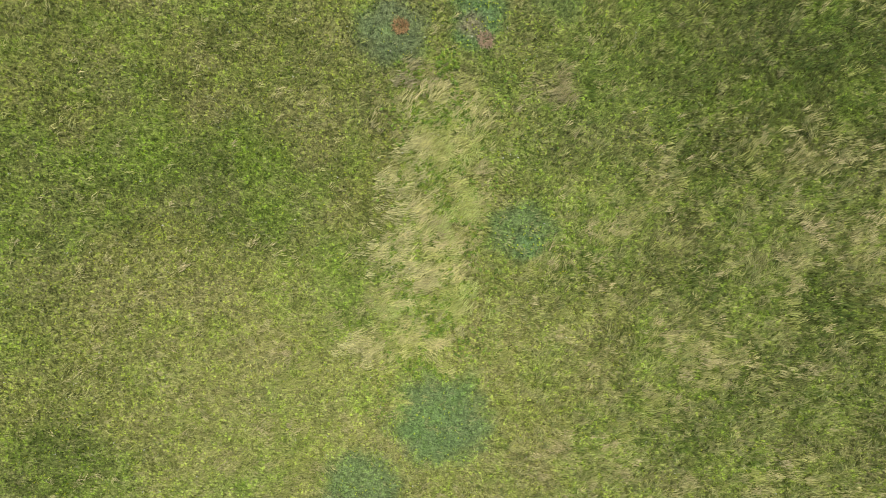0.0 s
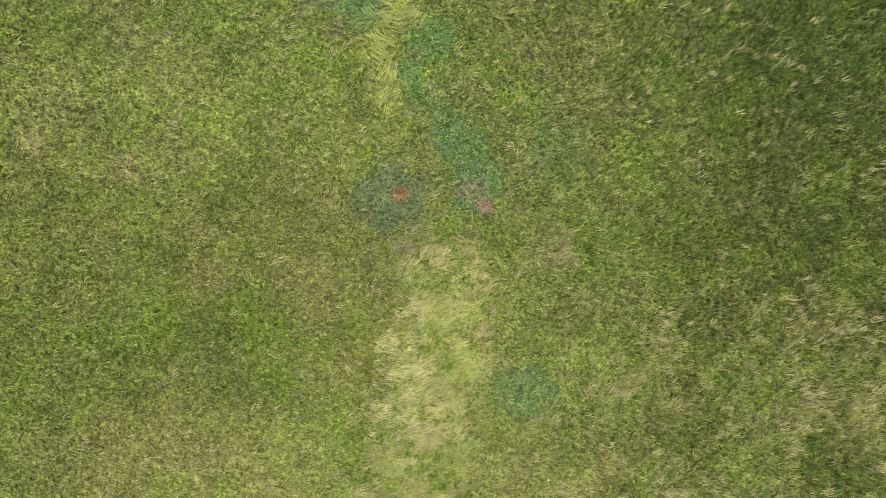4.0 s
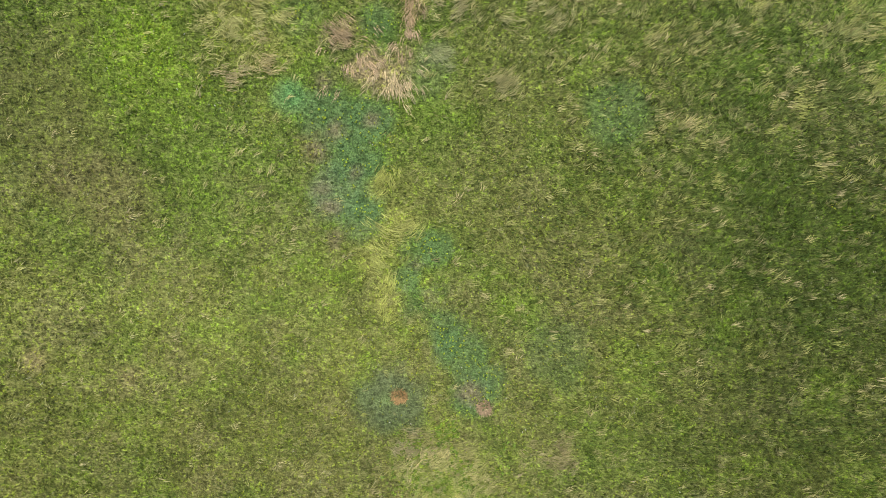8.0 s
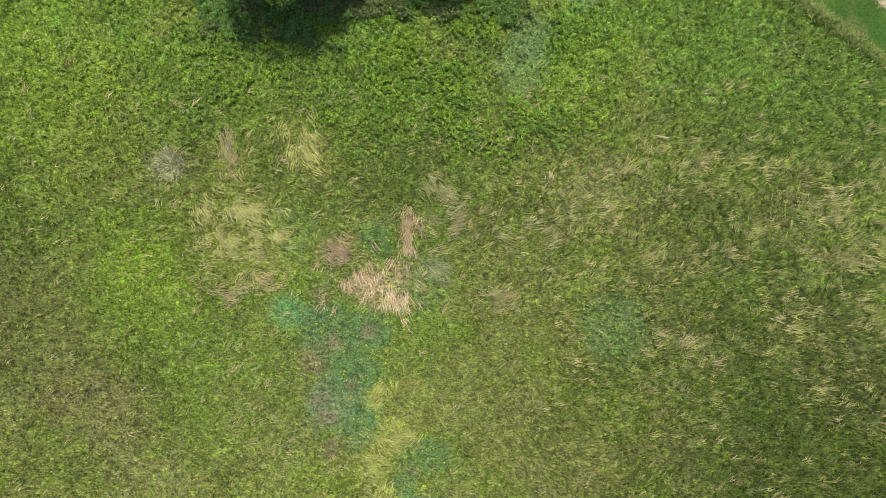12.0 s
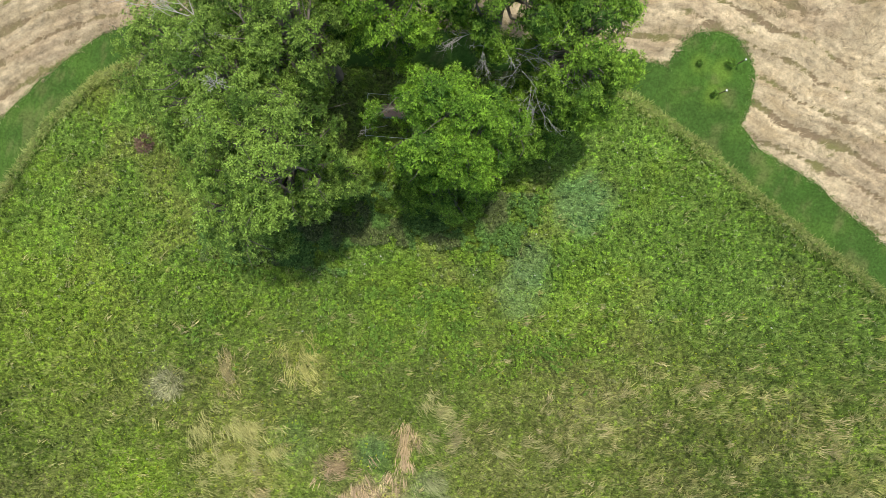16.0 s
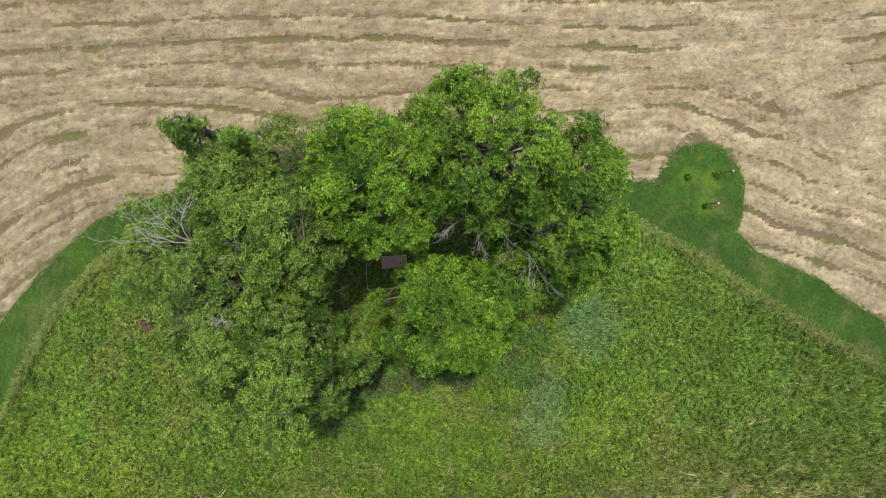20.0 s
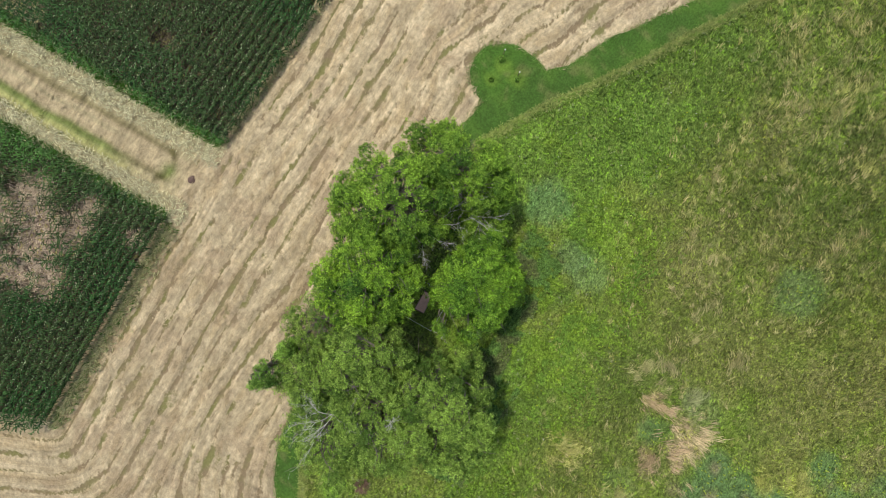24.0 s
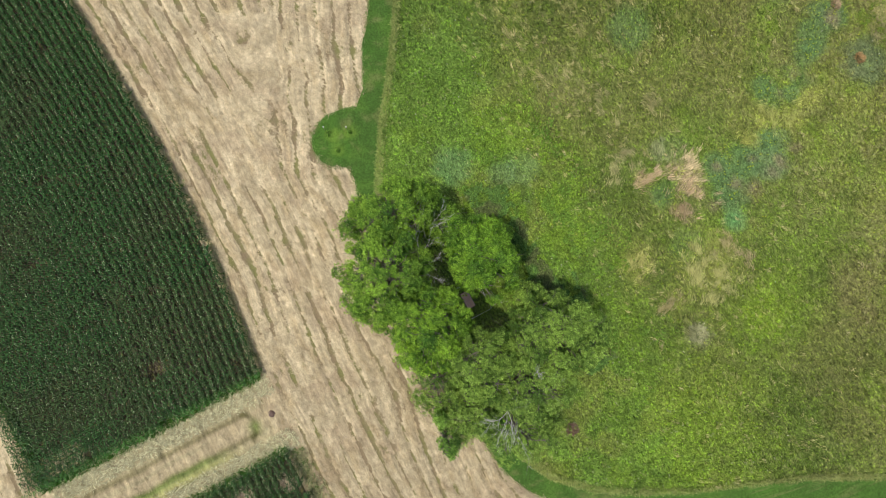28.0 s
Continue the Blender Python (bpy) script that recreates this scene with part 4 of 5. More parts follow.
def lying_grass(x, y, rx, ry, heading, tint, seed, label, n=420, length=0.75, fan=0.5):
    """A mat of long grass laid over by wind, as one thing; the blades fan out across it."""
    r = np.random.default_rng(seed)
    px, py = x + r.normal(0, rx * 0.5, n), y + r.normal(0, ry * 0.5, n)
    keep = fbm(px, py, 0.9, seed, 2) > 0.54 - 0.05 * (y < 14)
    px, py = px[keep], py[keep]
    head = heading + fan * (px - x) / rx + r.normal(0, 0.15, len(px))
    c = np.array(tint) * r.uniform(0.7, 1.2, (len(px), 1))
    g0 = float(ground_z(x, y))
    v, f, t = blades(px - x, py - y, ground_z(px, py) - g0 + 0.08, c, r, 10, np.full(len(px), length), 0.034, np.full(len(px), 0.92), head, 0.2, 0.17)
    ob = shown("grass_mat", mesh_of("grass_mat", v, f, t), MAT_STRAW)
    ob.matrix_world = pose(x, y, g0)
    return tagged(ob, label, "grass", "mats of bent grass", "stuff")


RUST, FADED = (0.480, 0.365, 0.195), (0.540, 0.530, 0.190)
WHEAT, LIME = (0.640, 0.600, 0.250), (0.540, 0.590, 0.180)
MATS = [
    (-6.9, 43.0, 2.3, 1.5, -1.0, TAN, 0.9), (-4.5, 42.4, 1.5, 1.5, -1.3, (0.64, 0.52, 0.29), 0.6), (-3.7, 45.0, 0.8, 1.2, -1.4, TAN, 0.4),
    (-3.4, 47.2, 0.55, 1.5, -1.5, RUST, 0.3), (-3.2, 49.0, 0.4, 0.7, -1.5, RUST, 0.3), (-8.5, 45.0, 1.2, 0.8, 2.7, RUST, 0.5), (-1.9, 44.2, 0.8, 1.0, -0.6, (0.40, 0.43, 0.19), 0.6),
    (-18.6, 48.0, 1.8, 1.0, -0.5, FADED, 0.6), (-15.8, 47.9, 1.7, 1.0, -0.5, FADED, 0.6), (-13.2, 46.8, 1.4, 1.1, -0.3, FADED, 0.6), (-18.2, 43.8, 1.7, 1.2, 0.3, FADED, 0.6),
    (-15.2, 43.2, 1.7, 1.0, -0.2, (0.56, 0.49, 0.21), 0.6), (-17.3, 41.5, 1.3, 0.7, 0.1, (0.54, 0.46, 0.22), 0.5), (-16.6, 45.8, 1.6, 1.0, -0.4, FADED, 0.6),
    (3.3, 42.2, 1.2, 0.9, 0.5, (0.46, 0.43, 0.17), 0.6), (6.0, 47.2, 1.6, 0.8, 0.4, (0.42, 0.40, 0.16), 0.6), (-0.6, 47.4, 1.2, 0.9, 0.4, (0.44, 0.41, 0.18), 0.5), (-1.2, 50.0, 1.2, 0.8, 2.6, (0.44, 0.43, 0.17), 0.5),
    (-12.0, 52.4, 1.6, 2.0, 1.9, (0.58, 0.56, 0.18), 0.8), (-5.0, 33.8, 0.7, 0.9, 1.2, (0.50, 0.52, 0.13), 0.6),
    (-17.4, 51.6, 0.7, 1.2, 1.8, (0.50, 0.43, 0.19), 0.4),
    (-4.2, 24.4, 0.9, 1.2, 1.3, (0.58, 0.60, 0.15), 0.5), (-5.4, 28.0, 1.2, 1.3, 2.4, (0.56, 0.58, 0.16), 0.5), (-3.6, 30.3, 1.2, 0.9, 0.3, (0.54, 0.55, 0.16), 0.5),
    (1.2, 9.6, 1.8, 1.3, 0.7, WHEAT, 0.5), (-0.4, 6.8, 1.7, 1.2, 0.5, WHEAT, 0.5), (2.8, 6.6, 1.6, 1.5, 1.0, LIME, 0.5), (-2.6, 3.4, 1.9, 1.4, 0.4, WHEAT, 0.5),
    (0.8, 3.6, 1.9, 1.6, 0.6, WHEAT, 0.5), (3.4, 2.4, 1.7, 1.5, 0.9, LIME, 0.5), (-1.2, 0.4, 2.0, 1.4, 0.3, WHEAT, 0.5), (2.2, -0.6, 1.9, 1.5, 0.9, LIME, 0.5),
    (-2.8, -2.6, 1.7, 1.3, 0.4, WHEAT, 0.5), (0.6, -3.8, 2.0, 1.3, 0.5, WHEAT, 0.5), (3.6, -5.0, 1.7, 1.4, 0.8, LIME, 0.5), (-1.6, -6.8, 1.8, 1.3, 0.5, LIME, 0.5), (1.6, -8.4, 1.9, 1.3, 0.5, WHEAT, 0.5), (-4.4, -10.6, 1.9, 1.2, 0.3, WHEAT, 0.5),
    (10.4, 12.6, 1.8, 1.0, 0.5, (0.42, 0.37, 0.16), 0.5), (-1.4, 12.4, 1.6, 0.9, 0.3, (0.44, 0.39, 0.19), 0.5),
]
for n, (mx, my, mrx, mry, head, tint, fan) in enumerate(MATS):
    tone = "orange-brown" if tint == RUST else "pinkish tan" if tint == TAN else "straw-yellow" if tint[2] > 0.15 else "yellow-green"
    lying_grass(mx, my, 1.3 * mrx, 1.3 * mry, head, tint, 300 + n, f"{tone} mat of long bent grass lying in the meadow", int(34 * mrx * mry) + 30, 0.95, fan)


def loose_straw():
    n = 56000
    x, y = rng.uniform(-46, 48, n), rng.uniform(54, 125, n)
    ok = (y > curve_y(STRAW_EDGE, x) - 0.1) & (lobe_gap(x, y) > -0.1) & stubble_keep(x, y)
    x, y = x[ok], y[ok]
    w = windrow(x, y)[0]
    ok = rng.random(len(x)) < 0.04 + 0.96 * w
    x, y = x[ok], y[ok]
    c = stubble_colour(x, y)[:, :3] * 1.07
    c = c * rng.uniform(0.93, 1.07, (len(x), 1))
    s0 = windrow(x, y)[2]
    across = np.arctan2(windrow(x, y + 0.2)[2] - s0, windrow(x + 0.2, y)[2] - s0)
    heading = across + np.pi / 2 + rng.normal(0, 0.75, len(x))
    v, f, t = blades(x, y, stubble_z(x, y) + 0.02, c, rng, 2, np.full(len(x), 0.42), 0.034, np.full(len(x), 0.99), heading, 0.5)
    return mesh_of("loose_straw", v, f, t)


def lane_litter():
    n = 11000
    x, y = rng.uniform(-11.7, -2.9, n), rng.uniform(95.3, 120.2, n)
    side = np.minimum(abs(x + 4.2), abs(x + 10.6)) < 0.8 + 0.5 * rng.random(n)
    x, y = x[side], y[side]
    for cx, cy, rad in BARE:
        k = int(130 * rad)
        x, y = np.append(x, rng.normal(cx, rad * 0.6, k)), np.append(y, rng.normal(cy, rad * 0.6, k))
    c = np.where((x < -12)[:, None], (0.50, 0.405, 0.28), (0.58, 0.55, 0.33)) * rng.uniform(0.65, 1.25, (len(x), 1))
    v, f, t = blades(x, y, stubble_z(x, y) + 0.03, c, rng, 2, np.full(len(x), 0.5), 0.05, np.full(len(x), 0.97), rng.uniform(0, 6.28, len(x)), 0.8)
    return mesh_of("lane_litter", v, f, t)


tagged(shown("lane_litter", lane_litter(), MAT_STRAW), "pale dry maize leaves littering the field lane", "straw", kind="stuff")
tagged(shown("loose_straw", loose_straw(), MAT_LITTER), "loose dry straw lying in windrows on the mown field", "straw", kind="stuff")


# ---- maize ----
def maize(name, x0, x1, y0, y1, seed, bare=()):
    """Rows of maize along x, 0.76 m apart; every plant has arching leaves, some short and pale at the top."""
    r = np.random.default_rng(seed)
    rows = np.arange(y0, y1, 0.76)
    gx, gy = np.meshgrid(np.arange(x0, x1, 0.21), rows)
    x, y = gx.ravel() + r.normal(0, 0.05, gx.size), gy.ravel() + r.normal(0, 0.035, gx.size)
    y = y + curve_y(CORN_Y, x) - float(curve_y(CORN_Y, (x0 + x1) / 2))
    thin = np.zeros(len(x))
    for cx, cy, rad in bare:
        thin = np.maximum(thin, blob(x, y, cx, cy, rad, 0.6, seed))
    behind = (y > 115.4 + 0.8 * fbm(x, y, 2.0, seed + 3)) & (x > -16.6 + 0.2 * (y - 116)) & (x < -8)
    keep = ~behind & (r.random(len(x)) > 0.03 + 0.82 * thin) & (x > west_edge(y) + r.normal(0, 0.2, len(x)))
    gaps = fbm(x, y, 2.2, seed + 5, 3) > 0.2
    x, y = x[keep & gaps], y[keep & gaps]
    n, count = len(x), 7
    tall = 2.25 + 0.35 * (fbm(x, y, 7, seed, 3) - 0.5) + r.normal(0, 0.1, n)
    idx = np.repeat(np.arange(n), count)
    k = len(idx)
    lev = np.tile(np.linspace(0.42, 1.0, count), n)
    ang = np.tile(np.arange(count) * 2.7, n) + np.repeat(r.uniform(0, 6.3, n), count) + r.normal(0, 0.3, k)
    L = (0.68 - 0.26 * (lev - 0.42) / 0.58) * r.uniform(0.8, 1.2, k)
    # Short pale top leaves stand for tassels and painted glints of light.
    pale = (np.tile(np.arange(count), n) >= count - 3) & (r.random(k) < 0.34)
    L = L * np.where(pale, 0.5, 1.0)
    w = np.where(pale, 0.05, 0.08) * r.uniform(0.8, 1.2, k)
    d = np.stack([np.cos(ang), np.sin(ang)], 1)
    s = np.stack([-d[:, 1], d[:, 0]], 1)
    z0 = ground_z(x, y)[idx] + tall[idx] * lev * 0.93
    base = np.stack([x[idx], y[idx]], 1)
    v = np.empty((k, 5, 3))
    for c, (reach, side, up) in enumerate(((0, -0.35, 0), (0, 0.35, 0), (0.5, 0.5, 0.22), (0.5, -0.5, 0.22), (1.0, 0, -0.08))):
        v[:, c, :2] = base + d * (L * reach)[:, None] * np.array([1.0, 0.78]) + s * (w * side)[:, None]
        v[:, c, 2] = z0 + up * L
    o = np.arange(k)[:, None] * 5
    green = mixc(np.ones((n, 3)) * np.array((0.034, 0.092, 0.022)), (0.047, 0.086, 0.025), step(0.4, 0.65, fbm(x, y, 6, seed + 9)))
    lush = np.maximum(step(-15.2, -12.4, x) * (x < -8.6) * step(103, 110, y), (x > -3.9) * (1 - step(-2.85, -2.2, x)))
    green = mixc(green, (0.080, 0.215, 0.036), 0.6 * lush)
    tint = np.repeat(mixc(green[idx], (0.33, 0.38, 0.22), 0.55 * pale), 5, axis=0)
    stem_v = np.empty((n, 6, 3))
    for c, (dx, dy, h) in enumerate(((0.02, 0, 0), (-0.01, 0.017, 0), (-0.01, -0.017, 0), (0.014, 0, 1), (-0.007, 0.012, 1), (-0.007, -0.012, 1))):
        stem_v[:, c, 0], stem_v[:, c, 1] = x + dx, y + dy
        stem_v[:, c, 2] = ground_z(x, y) - 0.02 + h * tall * 0.97
    so = np.arange(n)[:, None] * 6 + k * 5
    stems = np.concatenate([so + np.array([[a, b, b + 3, a + 3]]) for a, b in ((0, 1), (1, 2), (2, 0))])
    verts = np.concatenate([v.reshape(-1, 3), stem_v.reshape(-1, 3)])
    tints = np.concatenate([tint, np.repeat(green * 1.3, 6, axis=0)])
    me = mesh_of(name, verts, [o + np.array([[0, 1, 2, 3]]), stems, o + np.array([[3, 2, 4]])], tints)
    ob = shown(name, me, MAT_MAIZE)
    return tagged(ob, "tall dark green maize standing in close straight rows", "maize", kind="stuff")


maize("maize_field", -2.9, 59.5, 94.4, 120.4, 21, BARE_EAST)
maize("maize_field", -45.5, -11.45, 97.0, 123.5, 23, BARE)


def field_margin():
    n = 6500
    side = rng.integers(0, 5, n)
    u, off = rng.random(n), np.abs(rng.normal(0, 0.35, n))
    x = np.choose(side, [-3.1 + off - 0.2, -3 + 57 * u, -11.35 - off + 0.2, -3 + 57 * u, -33.7 + 21.8 * u])
    y = np.choose(side, [95.8 + 25 * u, 120.5 - off + 0.4, 96.8 + 26.5 * u, 0 * u, 96.6 - 1.6 * off])
    y = np.where(side == 3, curve_y(CORN_Y, x) - 0.1 + off * 0.6, y)
    keep = (side != 3) | (rng.random(n) < 0.75)
    x, y, side = x[keep], y[keep], side[keep]
    c = mixc(np.ones((len(x), 3)) * np.array((0.085, 0.205, 0.030)), (0.50, 0.46, 0.26), 0.8 * (rng.random(len(x)) < 0.18 + 0.65 * (side >= 3)))
    v, f, t = blades(x, y, ground_z(x, y), c, rng, 5, np.full(len(x), 0.75), 0.06, np.full(len(x), 0.55), rng.uniform(0, 6.28, len(x)), 0.9)
    return mesh_of("field_margin", v, f, t)


def rank_weeds():
    """The rank green growth behind the west maize."""
    n = 9000
    x, y = rng.uniform(-17.2, -11.3, n), 115.5 + 12 * rng.random(n) ** 1.3
    c = np.array((0.098, 0.205, 0.030)) * rng.uniform(0.55, 1.3, (n, 1))
    return mesh_of("rank_weeds", *rosettes(x, y, ground_z(x, y), c, 5, 0.22, 0.13, 0.6))


tagged(shown("rank_weeds", rank_weeds(), MAT_BLADE), "rank bright green weeds growing behind the maize", "weeds", kind="stuff")
tagged(shown("field_margin", field_margin(), MAT_BLADE), "bright green weeds along the edges of the maize", "weeds", kind="stuff")


# ---- trees ----
def limb_path(a, b, rng_, bend=0.12, count=5):
    a, b = np.asarray(a, float), np.asarray(b, float)
    u = np.linspace(0, 1, count)[:, None]
    p = a + (b - a) * u
    off = rng_.normal(0, bend * np.linalg.norm(b - a), 3)
    p += np.sin(u * np.pi) * off
    p[:, 2] += np.sin(u[:, 0] * np.pi) * 0.1 * np.linalg.norm(b - a)
    return p


def leaf_clusters(places, normals, tint, r, leaflets, length, width):
    """Rosettes of long leaflets, each cluster facing along its normal."""
    n = len(places)
    ref = np.where(abs(normals[:, 2:3]) > 0.9, [[1.0, 0, 0]], [[0, 0, 1.0]])
    a = np.cross(normals, ref)
    a /= np.linalg.norm(a, axis=1, keepdims=True) + 1e-9
    b = np.cross(normals, a)
    idx = np.repeat(np.arange(n), leaflets)
    k = len(idx)
    ang = np.tile(np.arange(leaflets) * (2 * np.pi / leaflets), n) + np.repeat(r.uniform(0, 6.3, n), leaflets) + r.normal(0, 0.25, k)
    out = a[idx] * np.cos(ang)[:, None] + b[idx] * np.sin(ang)[:, None]
    side = -a[idx] * np.sin(ang)[:, None] + b[idx] * np.cos(ang)[:, None]
    lift = r.uniform(-0.15, 0.75, k)[:, None]
    d = out + normals[idx] * lift
    d /= np.linalg.norm(d, axis=1, keepdims=True)
    L, w = length * r.uniform(0.6, 1.3, (k, 1)), width * r.uniform(0.7, 1.3, (k, 1))
    base = places[idx] + d * 0.03
    fold = normals[idx] * w * 0.25
    droop = np.array([[0, 0, -1.0]]) * L * 0.12
    v = np.stack([base, base + d * L * 0.5 + side * w * 0.5 + fold, base + d * L + droop, base + d * L * 0.5 - side * w * 0.5 + fold], 1)
    o = np.arange(k)[:, None] * 4
    return v.reshape(-1, 3), [o + np.array([[0, 1, 2]]), o + np.array([[0, 2, 3]])], np.repeat(tint[idx], 4, axis=0)


def tree(name, x, y, top, rx, ry, rz, seed, tint_a, tint_b, label, boughs=46, clusters=46, bough_r=1.1, gaps=(), leaflets=9, leaf=0.195,
         category="tree", low=-0.45, group="grove of trees"):
    """A tapered trunk, limbs that reach each bough, and a crown of leaf clusters on uneven boughs."""
    r = np.random.default_rng(seed)
    gz = float(ground_z(x, y))
    root = empty(name, x, y, gz)
    cz = top - gz - rz
    # boughs, spread evenly over the crown with some left out
    centres, radii = [], []
    for i in range(boughs):
        zc = 1 - (1 - low) * (i + 0.5) / boughs
        an = i * 2.39996 + r.normal(0, 0.25)
        dirn = np.array([math.sqrt(max(0, 1 - zc * zc)) * math.cos(an), math.sqrt(max(0, 1 - zc * zc)) * math.sin(an), zc])
        q = r.uniform(0.58, 1.0)
        br = bough_r * r.uniform(0.65, 1.25)
        q = min(q, 1 - 0.35 * br / max(rx, ry, rz))
        place = np.array([rx, ry, rz]) * dirn * q + np.array([0, 0, cz])
        if (zc < 0.6 and r.random() < 0.09) or any(np.linalg.norm(place + (x, y, gz) - g) < 0.2 + 0.85 * br for g in gaps):
            continue
        centres.append(place)
        radii.append(br)
    lean = r.normal(0, 0.25, 2)
    fork = max(1.2, cz - rz * 0.75)
    trunk_pts = [(0, 0, -0.25), (lean[0] * 0.3, lean[1] * 0.3, fork * 0.5), (lean[0], lean[1], fork), (lean[0] * 1.3, lean[1] * 1.3, cz), (lean[0] * 1.2, lean[1] * 1.2, cz + rz * 0.55)]
    base_r = 0.028 * (top - gz) + 0.03
    shown("trunk", mesh_of("trunk", *tube(trunk_pts, [base_r * 1.35, base_r, base_r * 0.85, base_r * 0.5, base_r * 0.15], 9), None, True), MAT_BARK, root)
    order = sorted(range(len(centres)), key=lambda i: -radii[i])
    for n, i in enumerate(order):
        c = centres[i]
        h = fork + (cz + rz * 0.35 - fork) * r.uniform(0.0, 0.85)
        h = min(h, max(fork, c[2] - 0.3))
        path = limb_path((lean[0] * 1.1, lean[1] * 1.1, h), c, r)
        piece = tube(path, np.linspace(base_r * 0.3, 0.02, len(path)), 6)
        pieces = [piece]
        for _ in range(3):
            tip = c + r.normal(0, 0.7, 3) * radii[i]
            pieces.append(tube(limb_path(path[3], tip, r, 0.1, 3), [0.03, 0.02, 0.008], 4))
        shown("limb", mesh_of("limb", *joined(pieces), None, True), MAT_BARK, root)
    places, normals, tints = [], [], []
    core = np.array([0, 0, cz])
    for c, br in zip(centres, radii):
        m = int(2.05 * clusters * (br / bough_r) ** 2)
        d = r.normal(0, 1, (m, 3))
        d /= np.linalg.norm(d, axis=1, keepdims=True)
        away = c - core
        away = away / (np.linalg.norm(away) + 1e-6) * 0.75 + np.array([0, 0, 0.55])
        d = d + away * 0.75
        d /= np.linalg.norm(d, axis=1, keepdims=True)
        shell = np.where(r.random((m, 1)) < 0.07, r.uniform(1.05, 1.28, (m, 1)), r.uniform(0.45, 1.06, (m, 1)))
        p = c + d * br * shell * np.array([1, 1, 0.8])
        clear = np.ones(m, dtype=bool)
        for g in gaps:
            clear &= np.linalg.norm(p + (x, y, gz) - g, axis=1) > 0.7
        p, d, shell = p[clear], d[clear], shell[clear]
        m = len(p)
        nn = d + np.array([0, 0, 0.5]) + r.normal(0, 0.3, (m, 3))
        places.append(p)
        normals.append(nn / np.linalg.norm(nn, axis=1, keepdims=True))
        # Inner leaves get the darker tint: shade inside each bough is painted.
        lit_share = np.clip(0.12 + 0.8 * (shell - 0.5) / 0.58 + r.normal(0, 0.14, (m, 1)) + r.normal(0, 0.27), 0, 1.22)
        tints.append(np.array(tint_a) * (1 - lit_share) + np.array(tint_b) * lit_share)
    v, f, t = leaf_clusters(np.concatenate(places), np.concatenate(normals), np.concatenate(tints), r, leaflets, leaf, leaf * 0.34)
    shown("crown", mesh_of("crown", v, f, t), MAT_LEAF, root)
    return tagged(root, label, category, group)


def spray(start, way, length, r, depth=0, out=None, thick=1.0):
    """Bare forking twigs."""
    out = [] if out is None else out
    way = way / np.linalg.norm(way)
    end = start + way * length
    path = limb_path(start, end, r, 0.08, 4)
    rad = thick * (0.030, 0.019, 0.012, 0.008)[depth]
    out.append(tube(path, np.linspace(rad, rad * 0.45, 4), 5 if depth < 2 else 4))
    if depth < 3:
        for k in range((5, 4, 3)[depth]):
            at = path[1 + k % 3] + (path[3] - path[2]) * r.uniform(0, 0.5)
            spray(at, way + r.normal(0, 0.5, 3), length * r.uniform(0.4, 0.7), r, depth + 1, out, thick)
    return out


def dead_limb(owner, start, way, length, seed, label="bare pale dead branch", thick=0.6):
    r = np.random.default_rng(seed)
    o = np.array(owner.matrix_world.translation)
    piece = joined(spray(np.array(start, float) - o, np.array(way, float), length, r, thick=thick))
    shown("dead_branch", mesh_of("dead_branch", *piece, None, True), MAT_DEAD, owner, label)


# A carries the painted shade inside a crown, B its lit outer leaves.
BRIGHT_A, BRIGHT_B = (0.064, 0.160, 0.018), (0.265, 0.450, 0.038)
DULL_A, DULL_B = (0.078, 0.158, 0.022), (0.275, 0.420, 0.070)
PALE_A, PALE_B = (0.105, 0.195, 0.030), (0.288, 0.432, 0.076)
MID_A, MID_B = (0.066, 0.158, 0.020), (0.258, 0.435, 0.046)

# Leaf-free gap between two crowns, leaned to fit the camera's view.
LANE = tuple((-6.75 + 0.115 * z, yy - 0.04 * z, z) for yy in (67.0, 68.5, 70.0, 71.5) for z in (3, 6, 9, 12, 15))
# Points on camera rays to the box, cleared so that it shows.
SIGHT_GAPS = LANE + ((-5.0, 69.6, 13.5), (-5.2, 70.1, 10.5), (-5.5, 70.7, 7.5), (-4.9, 73.1, 15), (-5.1, 73.0, 12), (-5.5, 72.7, 8.5), (-7.9, 70.8, 9),
                   (-5.35, 70.8, 10), (-4.75, 70.1, 12.5), (-4.3, 69.6, 15), (-5.8, 71.4, 6), (-5.3, 69.9, 10.7), (-4.8, 69.0, 13.2)) + tuple((xx + 0.1 * z, yy + 0.026 * z, z) for xx, yy in ((-6.8, 72.75),) for z in (6, 8, 10, 12, 14)) + tuple((xx + 0.125 * z, 72.42 - 0.233 * z, z) for xx in (-6.8, -6.2) for z in (4, 6, 8, 10, 12, 14))
round_tree = tree("tree", -2.4, 69.9, 15.6, 4.2, 2.9, 5.2, 31, (0.062, 0.160, 0.018), (0.240, 0.430, 0.038), "round bright green broad-leaved tree at the meadow's edge", 104, 40, 0.9, gaps=SIGHT_GAPS, low=-0.78)
tree("tree", -5.6, 77.3, 17.2, 4.1, 3.9, 6.0, 32, BRIGHT_A, BRIGHT_B, "tall bright green tree in the grove's middle", 84, 40, 0.92, gaps=SIGHT_GAPS)
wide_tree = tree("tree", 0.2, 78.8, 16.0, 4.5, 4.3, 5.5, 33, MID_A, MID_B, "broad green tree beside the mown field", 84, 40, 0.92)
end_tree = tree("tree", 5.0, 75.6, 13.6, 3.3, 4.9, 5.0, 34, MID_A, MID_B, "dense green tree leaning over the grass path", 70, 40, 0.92)
